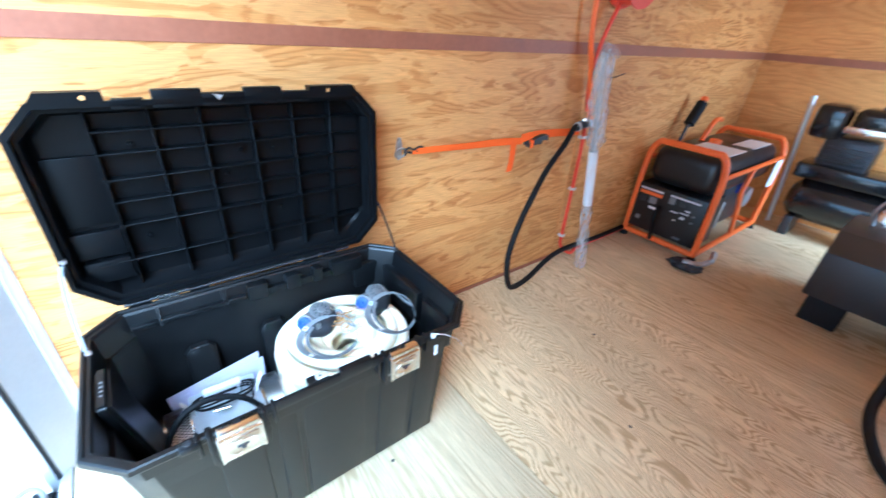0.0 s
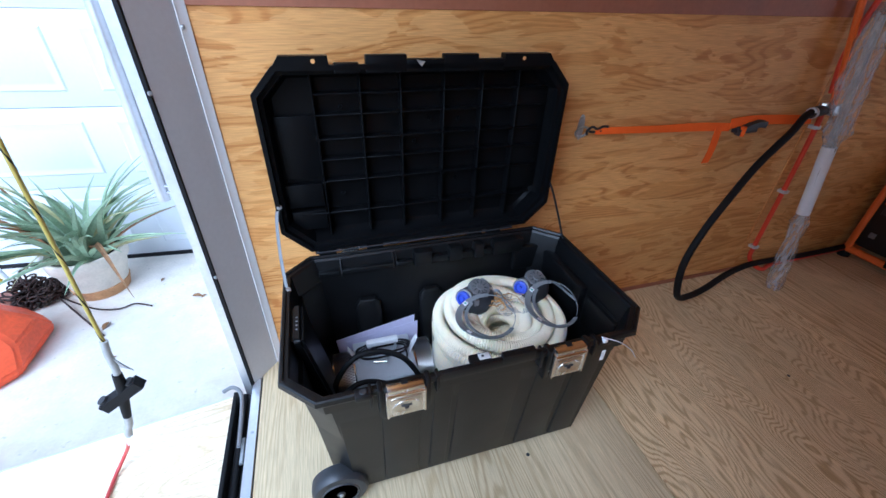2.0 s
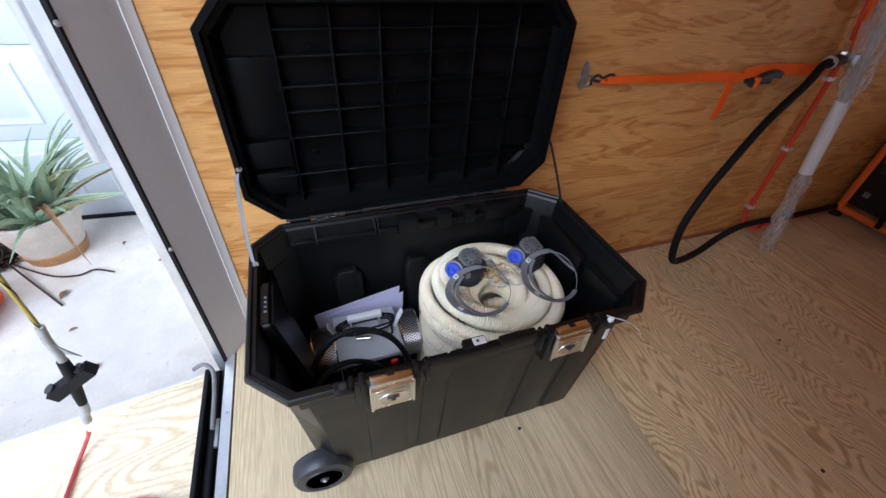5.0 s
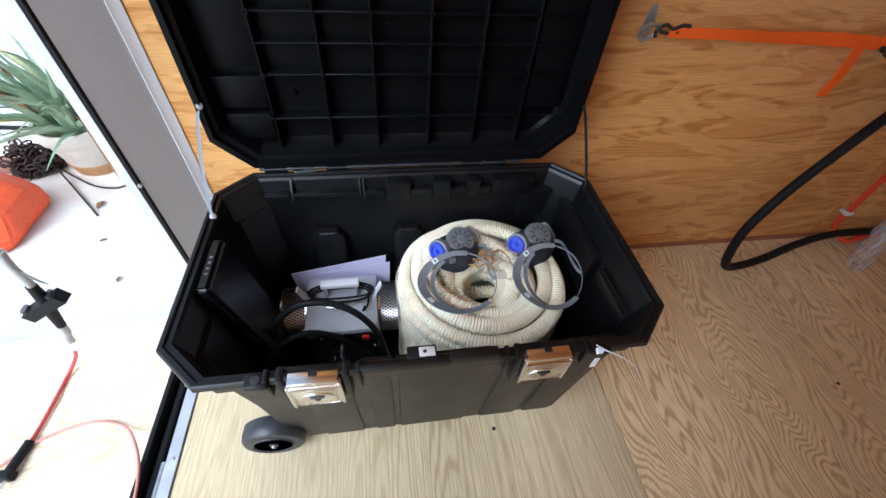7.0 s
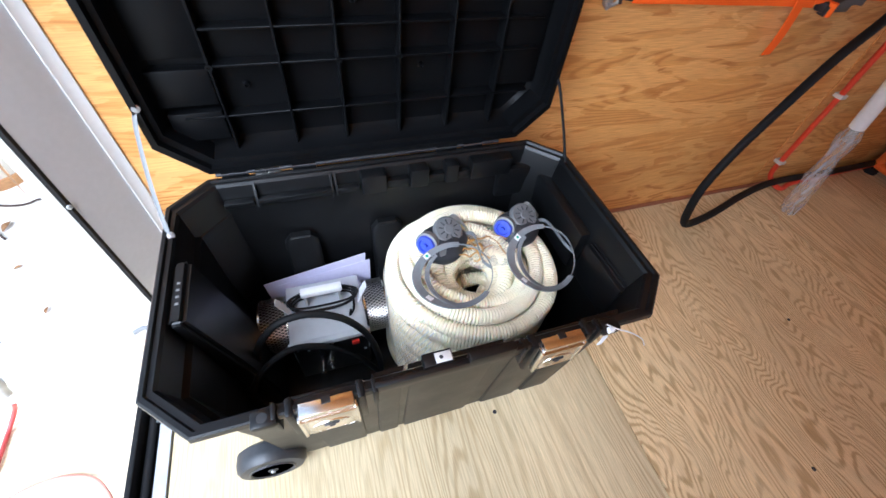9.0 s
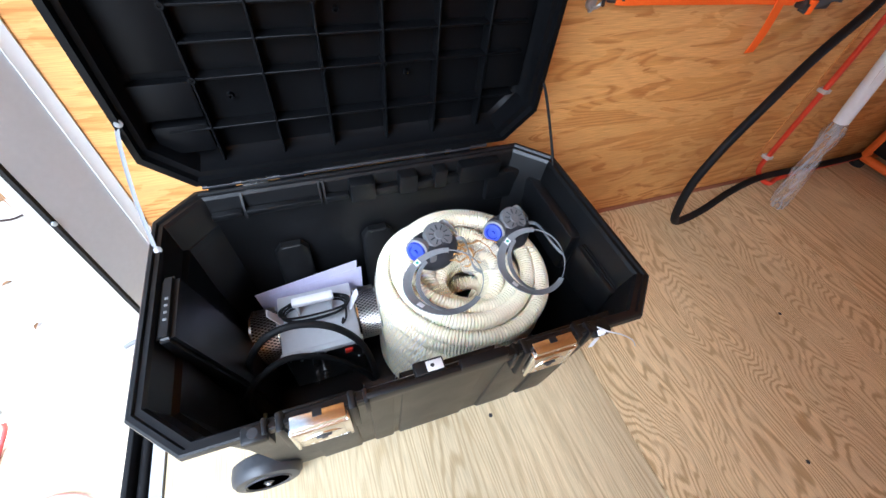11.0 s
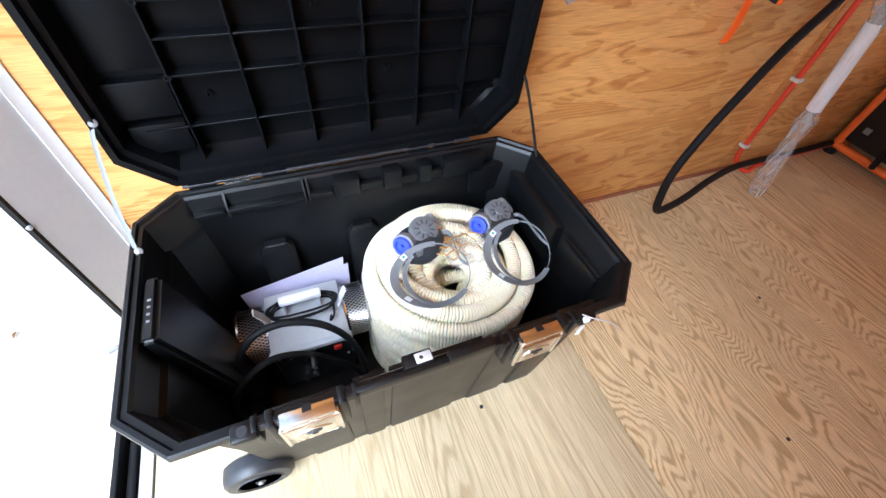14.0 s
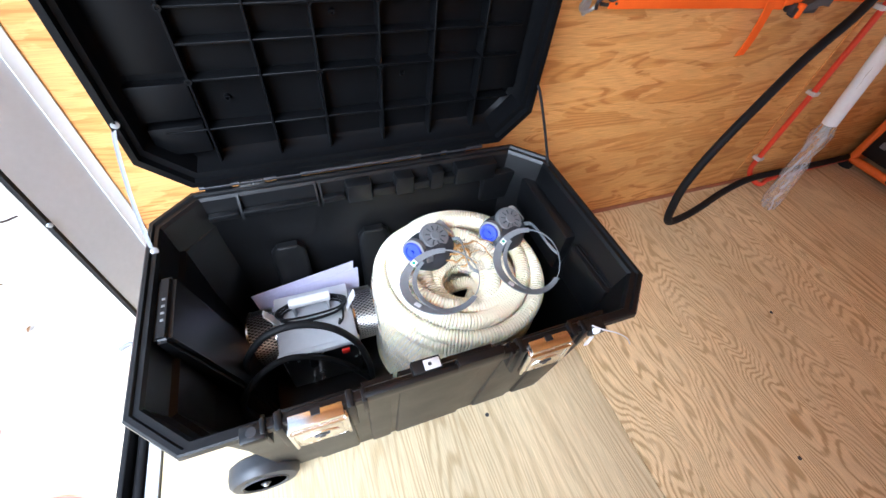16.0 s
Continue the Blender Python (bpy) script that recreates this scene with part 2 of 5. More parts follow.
def concrete():
    """Weathered concrete: speckle, blotches and a few rusty stains."""
    m = mat("concrete", (0.74, 0.675, 0.59), 0.88, var=0.10, scale=11, bump=0.35, fine=70)
    n, l = m.node_tree.nodes, m.node_tree.links
    b = n["Principled BSDF"]
    base = b.inputs["Base Color"].links[0].from_socket
    tc = n.new("ShaderNodeTexCoord")
    for scale, lo, hi, tint, most in ((1.7, 0.60, 0.70, (0.50, 0.33, 0.21), 0.55), (0.9, 0.48, 0.62, (0.50, 0.47, 0.43), 0.5), (26.0, 0.66, 0.72, (0.36, 0.33, 0.30), 0.5)):
        st, mr, mx = n.new("ShaderNodeTexNoise"), n.new("ShaderNodeMapRange"), n.new("ShaderNodeMixRGB")
        st.inputs["Scale"].default_value, st.inputs["Detail"].default_value = scale, 7
        mr.inputs["From Min"].default_value, mr.inputs["From Max"].default_value, mr.inputs["To Max"].default_value = lo, hi, most
        mx.inputs[2].default_value = (*tint, 1)
        l.new(tc.outputs["Object"], st.inputs["Vector"])
        l.new(st.outputs[0], mr.inputs["Value"])
        l.new(mr.outputs[0], mx.inputs[0])
        l.new(base, mx.inputs[1])
        base = mx.outputs[0]
    l.new(base, b.inputs["Base Color"])
    return m


M_CONC = concrete()
M_POT = mat("cream pot", (0.66, 0.60, 0.50), 0.6, var=0.12, scale=9)
M_TERRA = mat("terracotta", (0.45, 0.24, 0.10), 0.7, var=0.25, scale=14)
M_SOIL = mat("soil", (0.05, 0.035, 0.02), 0.95, var=0.4, scale=40, bump=1.0)
M_LEAF = mat("aloe green", (0.31, 0.40, 0.25), 0.45, var=0.3, scale=9)
M_LEAFY = mat("aloe yellowing", (0.44, 0.42, 0.20), 0.5, var=0.3, scale=9)
M_DRY = mat("dry leaf", (0.26, 0.14, 0.06), 0.8, var=0.3, scale=20)
M_CHAIN = mat("rusty chain", (0.045, 0.026, 0.02), 0.75, 0.3, var=0.4, scale=30)
M_OPLAST = mat("orange plastic", (0.78, 0.10, 0.025), 0.5, var=0.18, scale=7, bump=0.4, fine=60)
M_YELLOW = mat("yellow jacket", (0.42, 0.33, 0.06), 0.45, var=0.1, scale=30)
M_SPOUT = mat("yellow plastic", (0.72, 0.50, 0.03), 0.4, var=0.1, scale=12)
M_BRICK = mat("brick", (0.30, 0.14, 0.10), 0.85, var=0.25, scale=20, bump=0.6)
M_TANK = mat("black enamel", (0.012, 0.012, 0.013), 0.18, var=0.15, scale=5, bump=0.02, coat=0.4)
M_BOXG = mat("charcoal enamel", (0.028, 0.028, 0.03), 0.42, var=0.12, scale=6)
M_GLINT = mat("amber highlight", (0.55, 0.30, 0.09), 0.35, var=0.15)
M_CLAMP = mat("bright clamp", (0.75, 0.75, 0.74), 0.35, 0.3, var=0.05)
M_TYRE = mat("grey tyre plastic", (0.026, 0.027, 0.030), 0.45, var=0.2, scale=20)
M_STUCCO = mat("house wall", (0.62, 0.60, 0.56), 0.85, var=0.06, scale=8, bump=0.5)


def clear(name, tint, rough, amount, relief=0.9, fold=45):
    m = bpy.data.materials.new(name)
    m.use_nodes = True
    n, l = m.node_tree.nodes, m.node_tree.links
    b = n["Principled BSDF"]
    b.inputs["Base Color"].default_value, b.inputs["Roughness"].default_value = (*tint, 1), rough
    t, mx, ns = n.new("ShaderNodeBsdfTransparent"), n.new("ShaderNodeMixShader"), n.new("ShaderNodeTexNoise")
    ns.inputs["Scale"].default_value, ns.inputs["Detail"].default_value = fold, 6
    mr = n.new("ShaderNodeMapRange")
    mr.inputs["From Min"].default_value, mr.inputs["From Max"].default_value = 0.35, 0.7
    mr.inputs["To Min"].default_value, mr.inputs["To Max"].default_value = amount * 0.3, min(1, amount * 1.7)
    l.new(ns.outputs[0], mr.inputs["Value"])
    l.new(mr.outputs[0], mx.inputs[0])
    l.new(t.outputs[0], mx.inputs[1])
    l.new(b.outputs[0], mx.inputs[2])
    bp = n.new("ShaderNodeBump")
    bp.inputs["Strength"].default_value, bp.inputs["Distance"].default_value = relief, 0.006
    l.new(ns.outputs[0], bp.inputs["Height"])
    l.new(bp.outputs[0], b.inputs["Normal"])
    l.new(mx.outputs[0], n["Material Output"].inputs["Surface"])
    return m


M_FILM = clear("clear plastic film", (0.80, 0.80, 0.80), 0.10, 0.27)
M_WRAP = clear("clear sleeve film", (0.74, 0.74, 0.74), 0.16, 0.30, 0.6, 17)


def mesh_metal():
    """Expanded metal: a diamond lattice with holes."""
    m = bpy.data.materials.new("expanded metal")
    m.use_nodes = True
    b = m.node_tree.nodes["Principled BSDF"]
    b.inputs["Base Color"].default_value, b.inputs["Metallic"].default_value, b.inputs["Roughness"].default_value = (0.72, 0.70, 0.66, 1), 0.9, 0.3
    return m


M_MESH = mesh_metal()

# ---------------------------------------------------------------- mesh helpers
ORG = {}


def thing(name, at, label, category, group="", kind=""):
    ob = new(name)
    ob.location = at
    ORG[ob.name] = Vector(at)
    return tagged(ob, label, category, group, kind)


def part(name, bm, material, parent=None, label="", smooth=40):
    """Links a bmesh as one mesh object, its origin in its middle, under a thing or a part."""
    me = bpy.data.meshes.new(name)
    bmesh.ops.recalc_face_normals(bm, faces=bm.faces)
    lo = Vector([min(v.co[i] for v in bm.verts) for i in range(3)])
    hi = Vector([max(v.co[i] for v in bm.verts) for i in range(3)])
    c = (lo + hi) / 2
    bmesh.ops.translate(bm, verts=bm.verts, vec=-c)
    bm.to_mesh(me)
    bm.free()
    me.materials.append(material)
    if smooth:
        me.polygons.foreach_set("use_smooth", [True] * len(me.polygons))
        me.set_sharp_from_angle(angle=radians(smooth))
    ob = new(name, me)
    ORG[ob.name] = c
    if parent:
        ob.parent = parent
        ob.location = c - ORG[parent.name]
    else:
        ob.location = c
    return tagged(ob, label) if label else ob


def bx(x0, x1, y0, y1, z0, z1, bevel=0.0, bm=None, seg=2):
    bm = bm or bmesh.new()
    r = bmesh.ops.create_cube(bm, size=1)
    vs = r["verts"]
    for v in vs:
        v.co = Vector(((x0 + x1) / 2 + v.co.x * (x1 - x0), (y0 + y1) / 2 + v.co.y * (y1 - y0), (z0 + z1) / 2 + v.co.z * (z1 - z0)))
    if bevel:
        es = list({e for v in vs for e in v.link_edges})
        bmesh.ops.bevel(bm, geom=es, offset=bevel, segments=seg, affect="EDGES", profile=0.5)
    return bm


def rod(a, b, r, n=14, bm=None, r2=None, cap=True):
    bm = bm or bmesh.new()
    a, b = Vector(a), Vector(b)
    q = (b - a).to_track_quat("Z", "Y").to_matrix()
    rings = []
    for p, rr in ((a, r), (b, r if r2 is None else r2)):
        rings.append([bm.verts.new(p + q @ Vector((rr * math.cos(2 * math.pi * i / n), rr * math.sin(2 * math.pi * i / n), 0))) for i in range(n)])
    for i in range(n):
        bm.faces.new((rings[0][i], rings[0][(i + 1) % n], rings[1][(i + 1) % n], rings[1][i]))
    if cap:
        bm.faces.new(rings[0][::-1])
        bm.faces.new(rings[1])
    return bm


def spline(pts, step=6, closed=False):
    """Points along a smooth curve through pts."""
    pts = [Vector(p) for p in pts]
    k = len(pts)
    out = []
    for i in range(k if closed else k - 1):
        p0, p1, p2, p3 = (pts[(i + j) % k] if closed else pts[min(max(i + j, 0), k - 1)] for j in (-1, 0, 1, 2))
        for s in range(step):
            t = s / step
            out.append(0.5 * (2 * p1 + (p2 - p0) * t + (2 * p0 - 5 * p1 + 4 * p2 - p3) * t * t + (3 * p1 - p0 - 3 * p2 + p3) * t ** 3))
    if not closed:
        out.append(pts[-1])
    return out


def sweep(path, r, n=10, bm=None, closed=False, flat=None, rad=None):
    """A tube along a path; flat gives a second radius, across; rad a radius for each point."""
    bm = bm or bmesh.new()
    k = len(path)
    rings, up = [], None
    for i, p in enumerate(path):
        a, b = (path[(i - 1) % k], path[(i + 1) % k]) if closed else (path[max(i - 1, 0)], path[min(i + 1, k - 1)])
        d = (b - a).normalized()
        if up is None:
            up = Vector((0, 0, 1)) if abs(d.z) < 0.9 else Vector((0, 1, 0))
        side = d.cross(up).normalized()
        up = side.cross(d).normalized()
        rr = rad[i] if rad else r
        rings.append([bm.verts.new(p + side * (rr if flat is None else flat) * math.cos(2 * math.pi * j / n) + up * rr * math.sin(2 * math.pi * j / n)) for j in range(n)])
    for i in range(k if closed else k - 1):
        a, b = rings[i], rings[(i + 1) % k]
        for j in range(n):
            bm.faces.new((a[j], a[(j + 1) % n], b[(j + 1) % n], b[j]))
    if not closed:
        bm.faces.new(rings[0][::-1])
        bm.faces.new(rings[-1])
    return bm


def loft(sections, bm=None, cap0=True, cap1=True):
    bm = bm or bmesh.new()
    rings = [[bm.verts.new(p) for p in s] for s in sections]
    n = len(rings[0])
    for a, b in zip(rings, rings[1:]):
        for j in range(n):
            bm.faces.new((a[j], a[(j + 1) % n], b[(j + 1) % n], b[j]))
    if cap0:
        bm.faces.new(rings[0][::-1])
    if cap1:
        bm.faces.new(rings[-1])
    return bm


def lathe(prof, at, axis=(0, 0, 1), n=24, bm=None):
    """Turns (radius, height) pairs round an axis that starts at a point."""
    q = Vector(axis).to_track_quat("Z", "Y").to_matrix()
    at = Vector(at)
    return loft([[at + q @ Vector((r * math.cos(2 * math.pi * i / n), r * math.sin(2 * math.pi * i / n), h)) for i in range(n)] for r, h in prof], bm)


def ribbon(path, wide, thick, bm=None):
    """A strap: path points, and its width direction for each."""
    secs = []
    for i, p in enumerate(path):
        d = (path[min(i + 1, len(path) - 1)] - path[max(i - 1, 0)]).normalized()
        w = wide[i] if isinstance(wide, list) else Vector(wide)
        nrm = d.cross(w).normalized() * thick / 2
        secs.append([p + w / 2 + nrm, p - w / 2 + nrm, p - w / 2 - nrm, p + w / 2 - nrm])
    return loft(secs, bm)


def prism(poly, z0, z1, bm=None):
    return loft([[Vector((x, y, z0)) for x, y in poly], [Vector((x, y, z1)) for x, y in poly]], bm)


def structure(ob, label, category):
    return tagged(ob, label, category, kind="structure")


# ---------------------------------------------------------------- the trailer's shell
X0, X1, YS, ZC = -0.19, 4.625, -2.08, 2.13      # wall's start, nose wall, far side wall, ceiling
floor = structure(part("floor", bx(-0.262, X1, YS, 0.03, -0.06, -0.012), M_DARKM), "plywood sheet floor of a cargo trailer", "floor")
for k in range(4):
    a = -0.255 + 1.22 * k
    part("plywood_sheet", bx(a + 0.0018, a + 1.2182, YS + 0.001, -0.001, -0.012, 0.0, 0.0008, seg=1), (M_FLOOR, M_FLOOR2, M_FLOOR3, M_FLOOR3)[k], floor)
wall_north = structure(part("wall_north", bx(X0, X1 + 0.03, 0.012, 0.05, -0.06, ZC), M_ALU), "plywood lined trailer side wall", "wall")
for a, b in ((X0 + 0.001, 2.2), (2.203, X1 + 0.012)):
    part("plywood_panel", bx(a, b, 0.0, 0.012, 0.0, 1.235, 0.001, seg=1), M_WALL, wall_north)
    part("plywood_panel", bx(a, b, 0.0, 0.012, 1.238, ZC, 0.001, seg=1), M_WALL, wall_north)
wall_east = structure(part("wall_east", bx(X1 + 0.012, X1 + 0.05, YS, 0.0, -0.06, ZC), M_ALU), "plywood lined trailer nose wall", "wall")
for a, b in ((YS + 0.001, -1.22), (-1.217, -0.001)):
    part("plywood_panel", bx(X1, X1 + 0.012, a, b, 0.0, 1.235, 0.001, seg=1), M_WALL_END, wall_east)
    part("plywood_panel", bx(X1, X1 + 0.012, a, b, 1.238, ZC, 0.001, seg=1), M_WALL_END, wall_east)
# far side wall, with the side door's opening near the nose
ws = bx(X0, 3.55, YS - 0.05, YS, -0.06, ZC)
bx(4.30, X1, YS - 0.05, YS, -0.06, ZC, bm=ws)
bx(3.55, 4.30, YS - 0.05, YS, 1.82, ZC, bm=ws)
bx(3.55, 4.30, YS - 0.05, YS, -0.06, 0.0, bm=ws)
wall_south = structure(part("wall_south", ws, M_WALL), "plywood lined trailer side wall with a side door opening", "wall")
ceiling = structure(part("ceiling", bx(-0.30, X1, YS, 0.0, ZC, ZC + 0.04), M_WALL), "plywood trailer ceiling", "ceiling")
trim = structure(part("trim", bx(X0, X1 - 0.004, -0.004, 0.0, 1.225, 1.280, 0.001, seg=1), M_TRIM), "brown strip covering the joint of plywood sheets", "trim")
trim_east = structure(part("trim_east", bx(X1 - 0.004, X1, YS, -0.004, 1.225, 1.280, 0.001, seg=1), M_TRIM), "brown strip covering the joint of plywood sheets", "trim")
baseboard = structure(part("baseboard", bx(X0, X1 - 0.01, -0.008, 0.0, 0.0, 0.022, 0.003), M_TRIM), "thin brown moulding at the foot of the wall", "baseboard")

# rear frame: slanted grey post, aluminium angle, gasket, outer flange
rear = thing("door_frame", (-0.26, -0.03, 0), "grey steel post of the open rear door with black gasket", "door frame", kind="structure")
part("post", prism([(-0.197, 0.012), (-0.197, -0.010), (-0.281, -0.108), (-0.31, -0.092), (-0.32, 0.05), (-0.2, 0.05)], -0.06, ZC), M_POST, rear)
part("corner_angle", prism([(-0.182, -0.001), (-0.182, -0.005), (-0.1945, -0.0130), (-0.2015, -0.0212), (-0.2040, -0.0192), (-0.198, -0.0115), (-0.192, -0.001)], 0.0, ZC), M_WHITE, rear, "bright aluminium angle")
for z in (1.18,):
    part("screw", lathe([(0.0, 0.0035), (0.004, 0.003), (0.006, 0.0)][::-1], (-0.197, -0.0165, z), (0.76, -0.65, 0), 10), M_STEEL, rear)
part("gasket", prism([(-0.2805, -0.104), (-0.284, -0.116), (-0.295, -0.116), (-0.293, -0.10)], 0.0, ZC), M_RUBBER, rear, "black rubber gasket")
part("flange", prism([(-0.292, -0.108), (-0.293, -0.117), (-0.318, -0.113), (-0.318, -0.095)], -0.05, ZC), M_ALU, rear, "pale metal outer flange")
for z in (0.512, 1.05):
    part("screw", lathe([(0.006, 0.0), (0.005, 0.003), (0.0, 0.004)], (-0.283, -0.1165, z), (0.5, -0.85, 0), 10), M_STEEL, rear)
rear_south = structure(part("door_post", prism([(-0.197, YS - 0.01), (-0.197, YS + 0.01), (-0.281, YS + 0.108), (-0.33, YS + 0.092), (-0.33, YS - 0.05), (-0.2, YS - 0.05)], -0.06, ZC), M_POST), "grey steel post of the open rear door", "door frame")
header = structure(part("door_header", bx(-0.33, -0.19, YS + 0.1, -0.1, 2.04, ZC, 0.005), M_POST), "grey steel header over the rear opening", "door frame")

# galvanised lock rail on the outside of the post
rail = thing("lock_rail", (-0.38, 0.02, 0.72), "galvanised steel door bar hanging beside the post", "door bar")
part("bar", rod((-0.388, 0.02, 0.722), (-0.362, 0.02, 1.95), 0.017, 16), M_ALU, rail)
part("bar", rod((-0.362, 0.022, 0.74), (-0.340, 0.022, 1.95), 0.009, 12), M_ALU, rail)
pl = [(-0.383, 0.0, 1.20), (-0.392, 0.0, 1.16), (-0.402, 0.0, 1.08), (-0.398, 0.0, 0.99), (-0.380, 0.0, 0.965), (-0.36, 0.0, 1.20)]
part("plate", loft([[Vector((x, y + d, z)) for x, y, z in pl] for d in (0.018, 0.022)]), M_STEEL, rail)
part("rivet", lathe([(0.008, 0), (0.007, 0.003), (0.0, 0.004)], (-0.386, 0.018, 1.175), (0, -1, 0), 10), M_STEEL, rail)
for z in (0.745, 0.765):
    part("clip", bx(-0.372, -0.345, 0.008, 0.03, z, z + 0.006, 0.001), M_ALU, rail)

# sill, hinge and ramp
sill = thing("sill", (-0.3, -1, 0), "aluminium sill strip with black hinge gap", "sill", kind="structure")
part("strip", bx(-0.288, -0.258, YS + 0.1, -0.09, -0.01, 0.003, 0.001, seg=1), M_ALU, sill)
part("channel", bx(-0.365, -0.288, YS + 0.1, -0.11, -0.07, -0.045), M_DARKM, sill)
part("hinge_barrel", rod((-0.318, YS + 0.12, -0.03), (-0.318, -0.13, -0.03), 0.011, 12), M_RUBBER, sill)
part("seal", bx(-0.352, -0.338, YS + 0.12, -0.13, -0.05, 0.002, 0.003), M_RUBBER, sill, "black rubber seal")
part("seal_tail", sweep(spline([(-0.31, -0.36, 0.0), (-0.312, -0.24, 0.008), (-0.32, -0.16, 0.018), (-0.35, -0.125, 0.022), (-0.385, -0.128, 0.012)]), 0.007, 8), M_GREYP, sill, "grey rubber seal end")
for y in (-0.32, -0.62):
    part("screw", lathe([(0.006, 0.0), (0.005, 0.002), (0.0, 0.003)], (-0.272, y, 0.003), (0, 0, 1), 10), M_STEEL, sill)
    part("clip", rod((-0.302, y, -0.02), (-0.302, y - 0.09, -0.02), 0.007, 10), M_STEEL, sill)


def ramp_z(x):
    return -0.028 + 0.168 * (x + 0.36)


ramp = structure(part("ramp", loft([[Vector((x, y, ramp_z(x) + d)) for x, y, d in ((-0.36, YS + 0.15, 0), (-0.36, -0.125, 0), (-0.36, -0.125, -0.035), (-0.36, YS + 0.15, -0.035))],
    [Vector((x, y, ramp_z(x) + d)) for x, y, d in ((-2.35, YS + 0.15, 0), (-2.35, -0.125, 0), (-2.35, -0.125, -0.035), (-2.35, YS + 0.15, -0.035))]]), M_RAMP), "lowered ramp door faced with pale plywood", "ramp")
part("edge_strip", loft([[Vector((x, y, ramp_z(x) + d)) for y, d in ((-0.128, 0.002), (-0.121, 0.002), (-0.121, -0.04), (-0.128, -0.04))] for x in (-0.37, -2.36)]), M_ALU, ramp, "white metal edge strip")

# ---------------------------------------------------------------- outside
GZ = -0.4
gb = bmesh.new()
for cx, cy in ((-400, -400), (400, -400), (400, 400), (-400, 400)):
    gb.verts.new((cx, cy, GZ))
gb.faces.new(gb.verts)
ground = structure(part("ground", gb, M_CONC), "pale weathered concrete driveway", "ground")
GY, GA = 1.62, radians(-5)
house = thing("garage", (-1, 1.7, GZ), "house wall with a white panelled garage door", "garage", kind="structure")


def gp(u, d, z):
    """A place on the garage front: metres along it, out of it, and up."""
    return Vector((-0.93 + u * math.cos(GA) + d * math.sin(GA), GY - 0.0 + u * math.sin(GA) - d * math.cos(GA), z))


def gbox(u0, u1, d0, d1, z0, z1, bevel=0.0):
    bm = bx(u0, u1, d0, d1, z0, z1, bevel)
    for v in bm.verts:
        v.co = gp(v.co.x, v.co.y, v.co.z)
    return bm


part("seal", gbox(-3.6, 1.3, -0.01, 0.012, GZ, GZ + 0.022), M_RUBBER, house, "black bottom seal")
for k, (z0, z1) in enumerate(((GZ + 0.022, 0.150), (0.150, 0.645), (0.645, 1.140), (1.140, 1.635), (1.635, 1.90))):
    sec = part("door_section", gbox(-3.6, 1.3, -0.05, 0.0, z0 + 0.002, z1 - 0.002, 0.004), M_GARAGE, house)
    if k == 4:
        continue
    for j in range(4):
        a, b = -0.32 - 1.05 + 1.22 * (j - 2), -0.32 + 1.22 * (j - 2)
        if j == 3:
            b = min(b, 1.2)
        c, d = z0 + 0.088, z1 - 0.078
        fr = loft([[gp(a + i, e + 0.0015, c + i), gp(b - i, e + 0.0015, c + i), gp(b - i, e + 0.0015, d - i), gp(a + i, e + 0.0015, d - i)]
            for i, e in ((0.0, -0.001), (0.010, 0.006), (0.034, 0.002), (0.052, 0.009))], cap0=False)
        part("raised_panel", fr, M_GARAGE, sec)
part("wall", gbox(-9, -3.6, -0.2, 0.06, GZ, 3.2), M_STUCCO, house)
part("wall", gbox(1.3, 8, -0.2, 0.06, GZ, 3.2), M_STUCCO, house)
part("lintel", gbox(-3.6, 1.3, -0.2, 0.06, 1.90, 3.2), M_STUCCO, house)

# ---------------------------------------------------------------- the tool chest
chest = thing("tool_chest", (0.396, -0.41, 0), "large black plastic rolling tool chest with open lid", "tool chest")


def octo(x0, x1, y0, y1, c, z):
    """An octagon: a rectangle with its corners cut, at a height."""
    return [Vector(p) for p in ((x0 + c, y0, z), (x1 - c, y0, z), (x1, y0 + c, z), (x1, y1 - c, z), (x1 - c, y1, z), (x0 + c, y1, z), (x0, y1 - c, z), (x0, y0 + c, z))]


def inset(d, z, c=0.075):
    return octo(-0.078 + d, 0.870 - d, -0.692 + d, -0.128 - d, c - 0.58 * d * 0.5, z)


def tub(dx0, dx1, dy0, dy1, z, c):
    return octo(-0.078 + dx0, 0.870 - dx1, -0.692 + dy0, -0.128 - dy1, c, z)


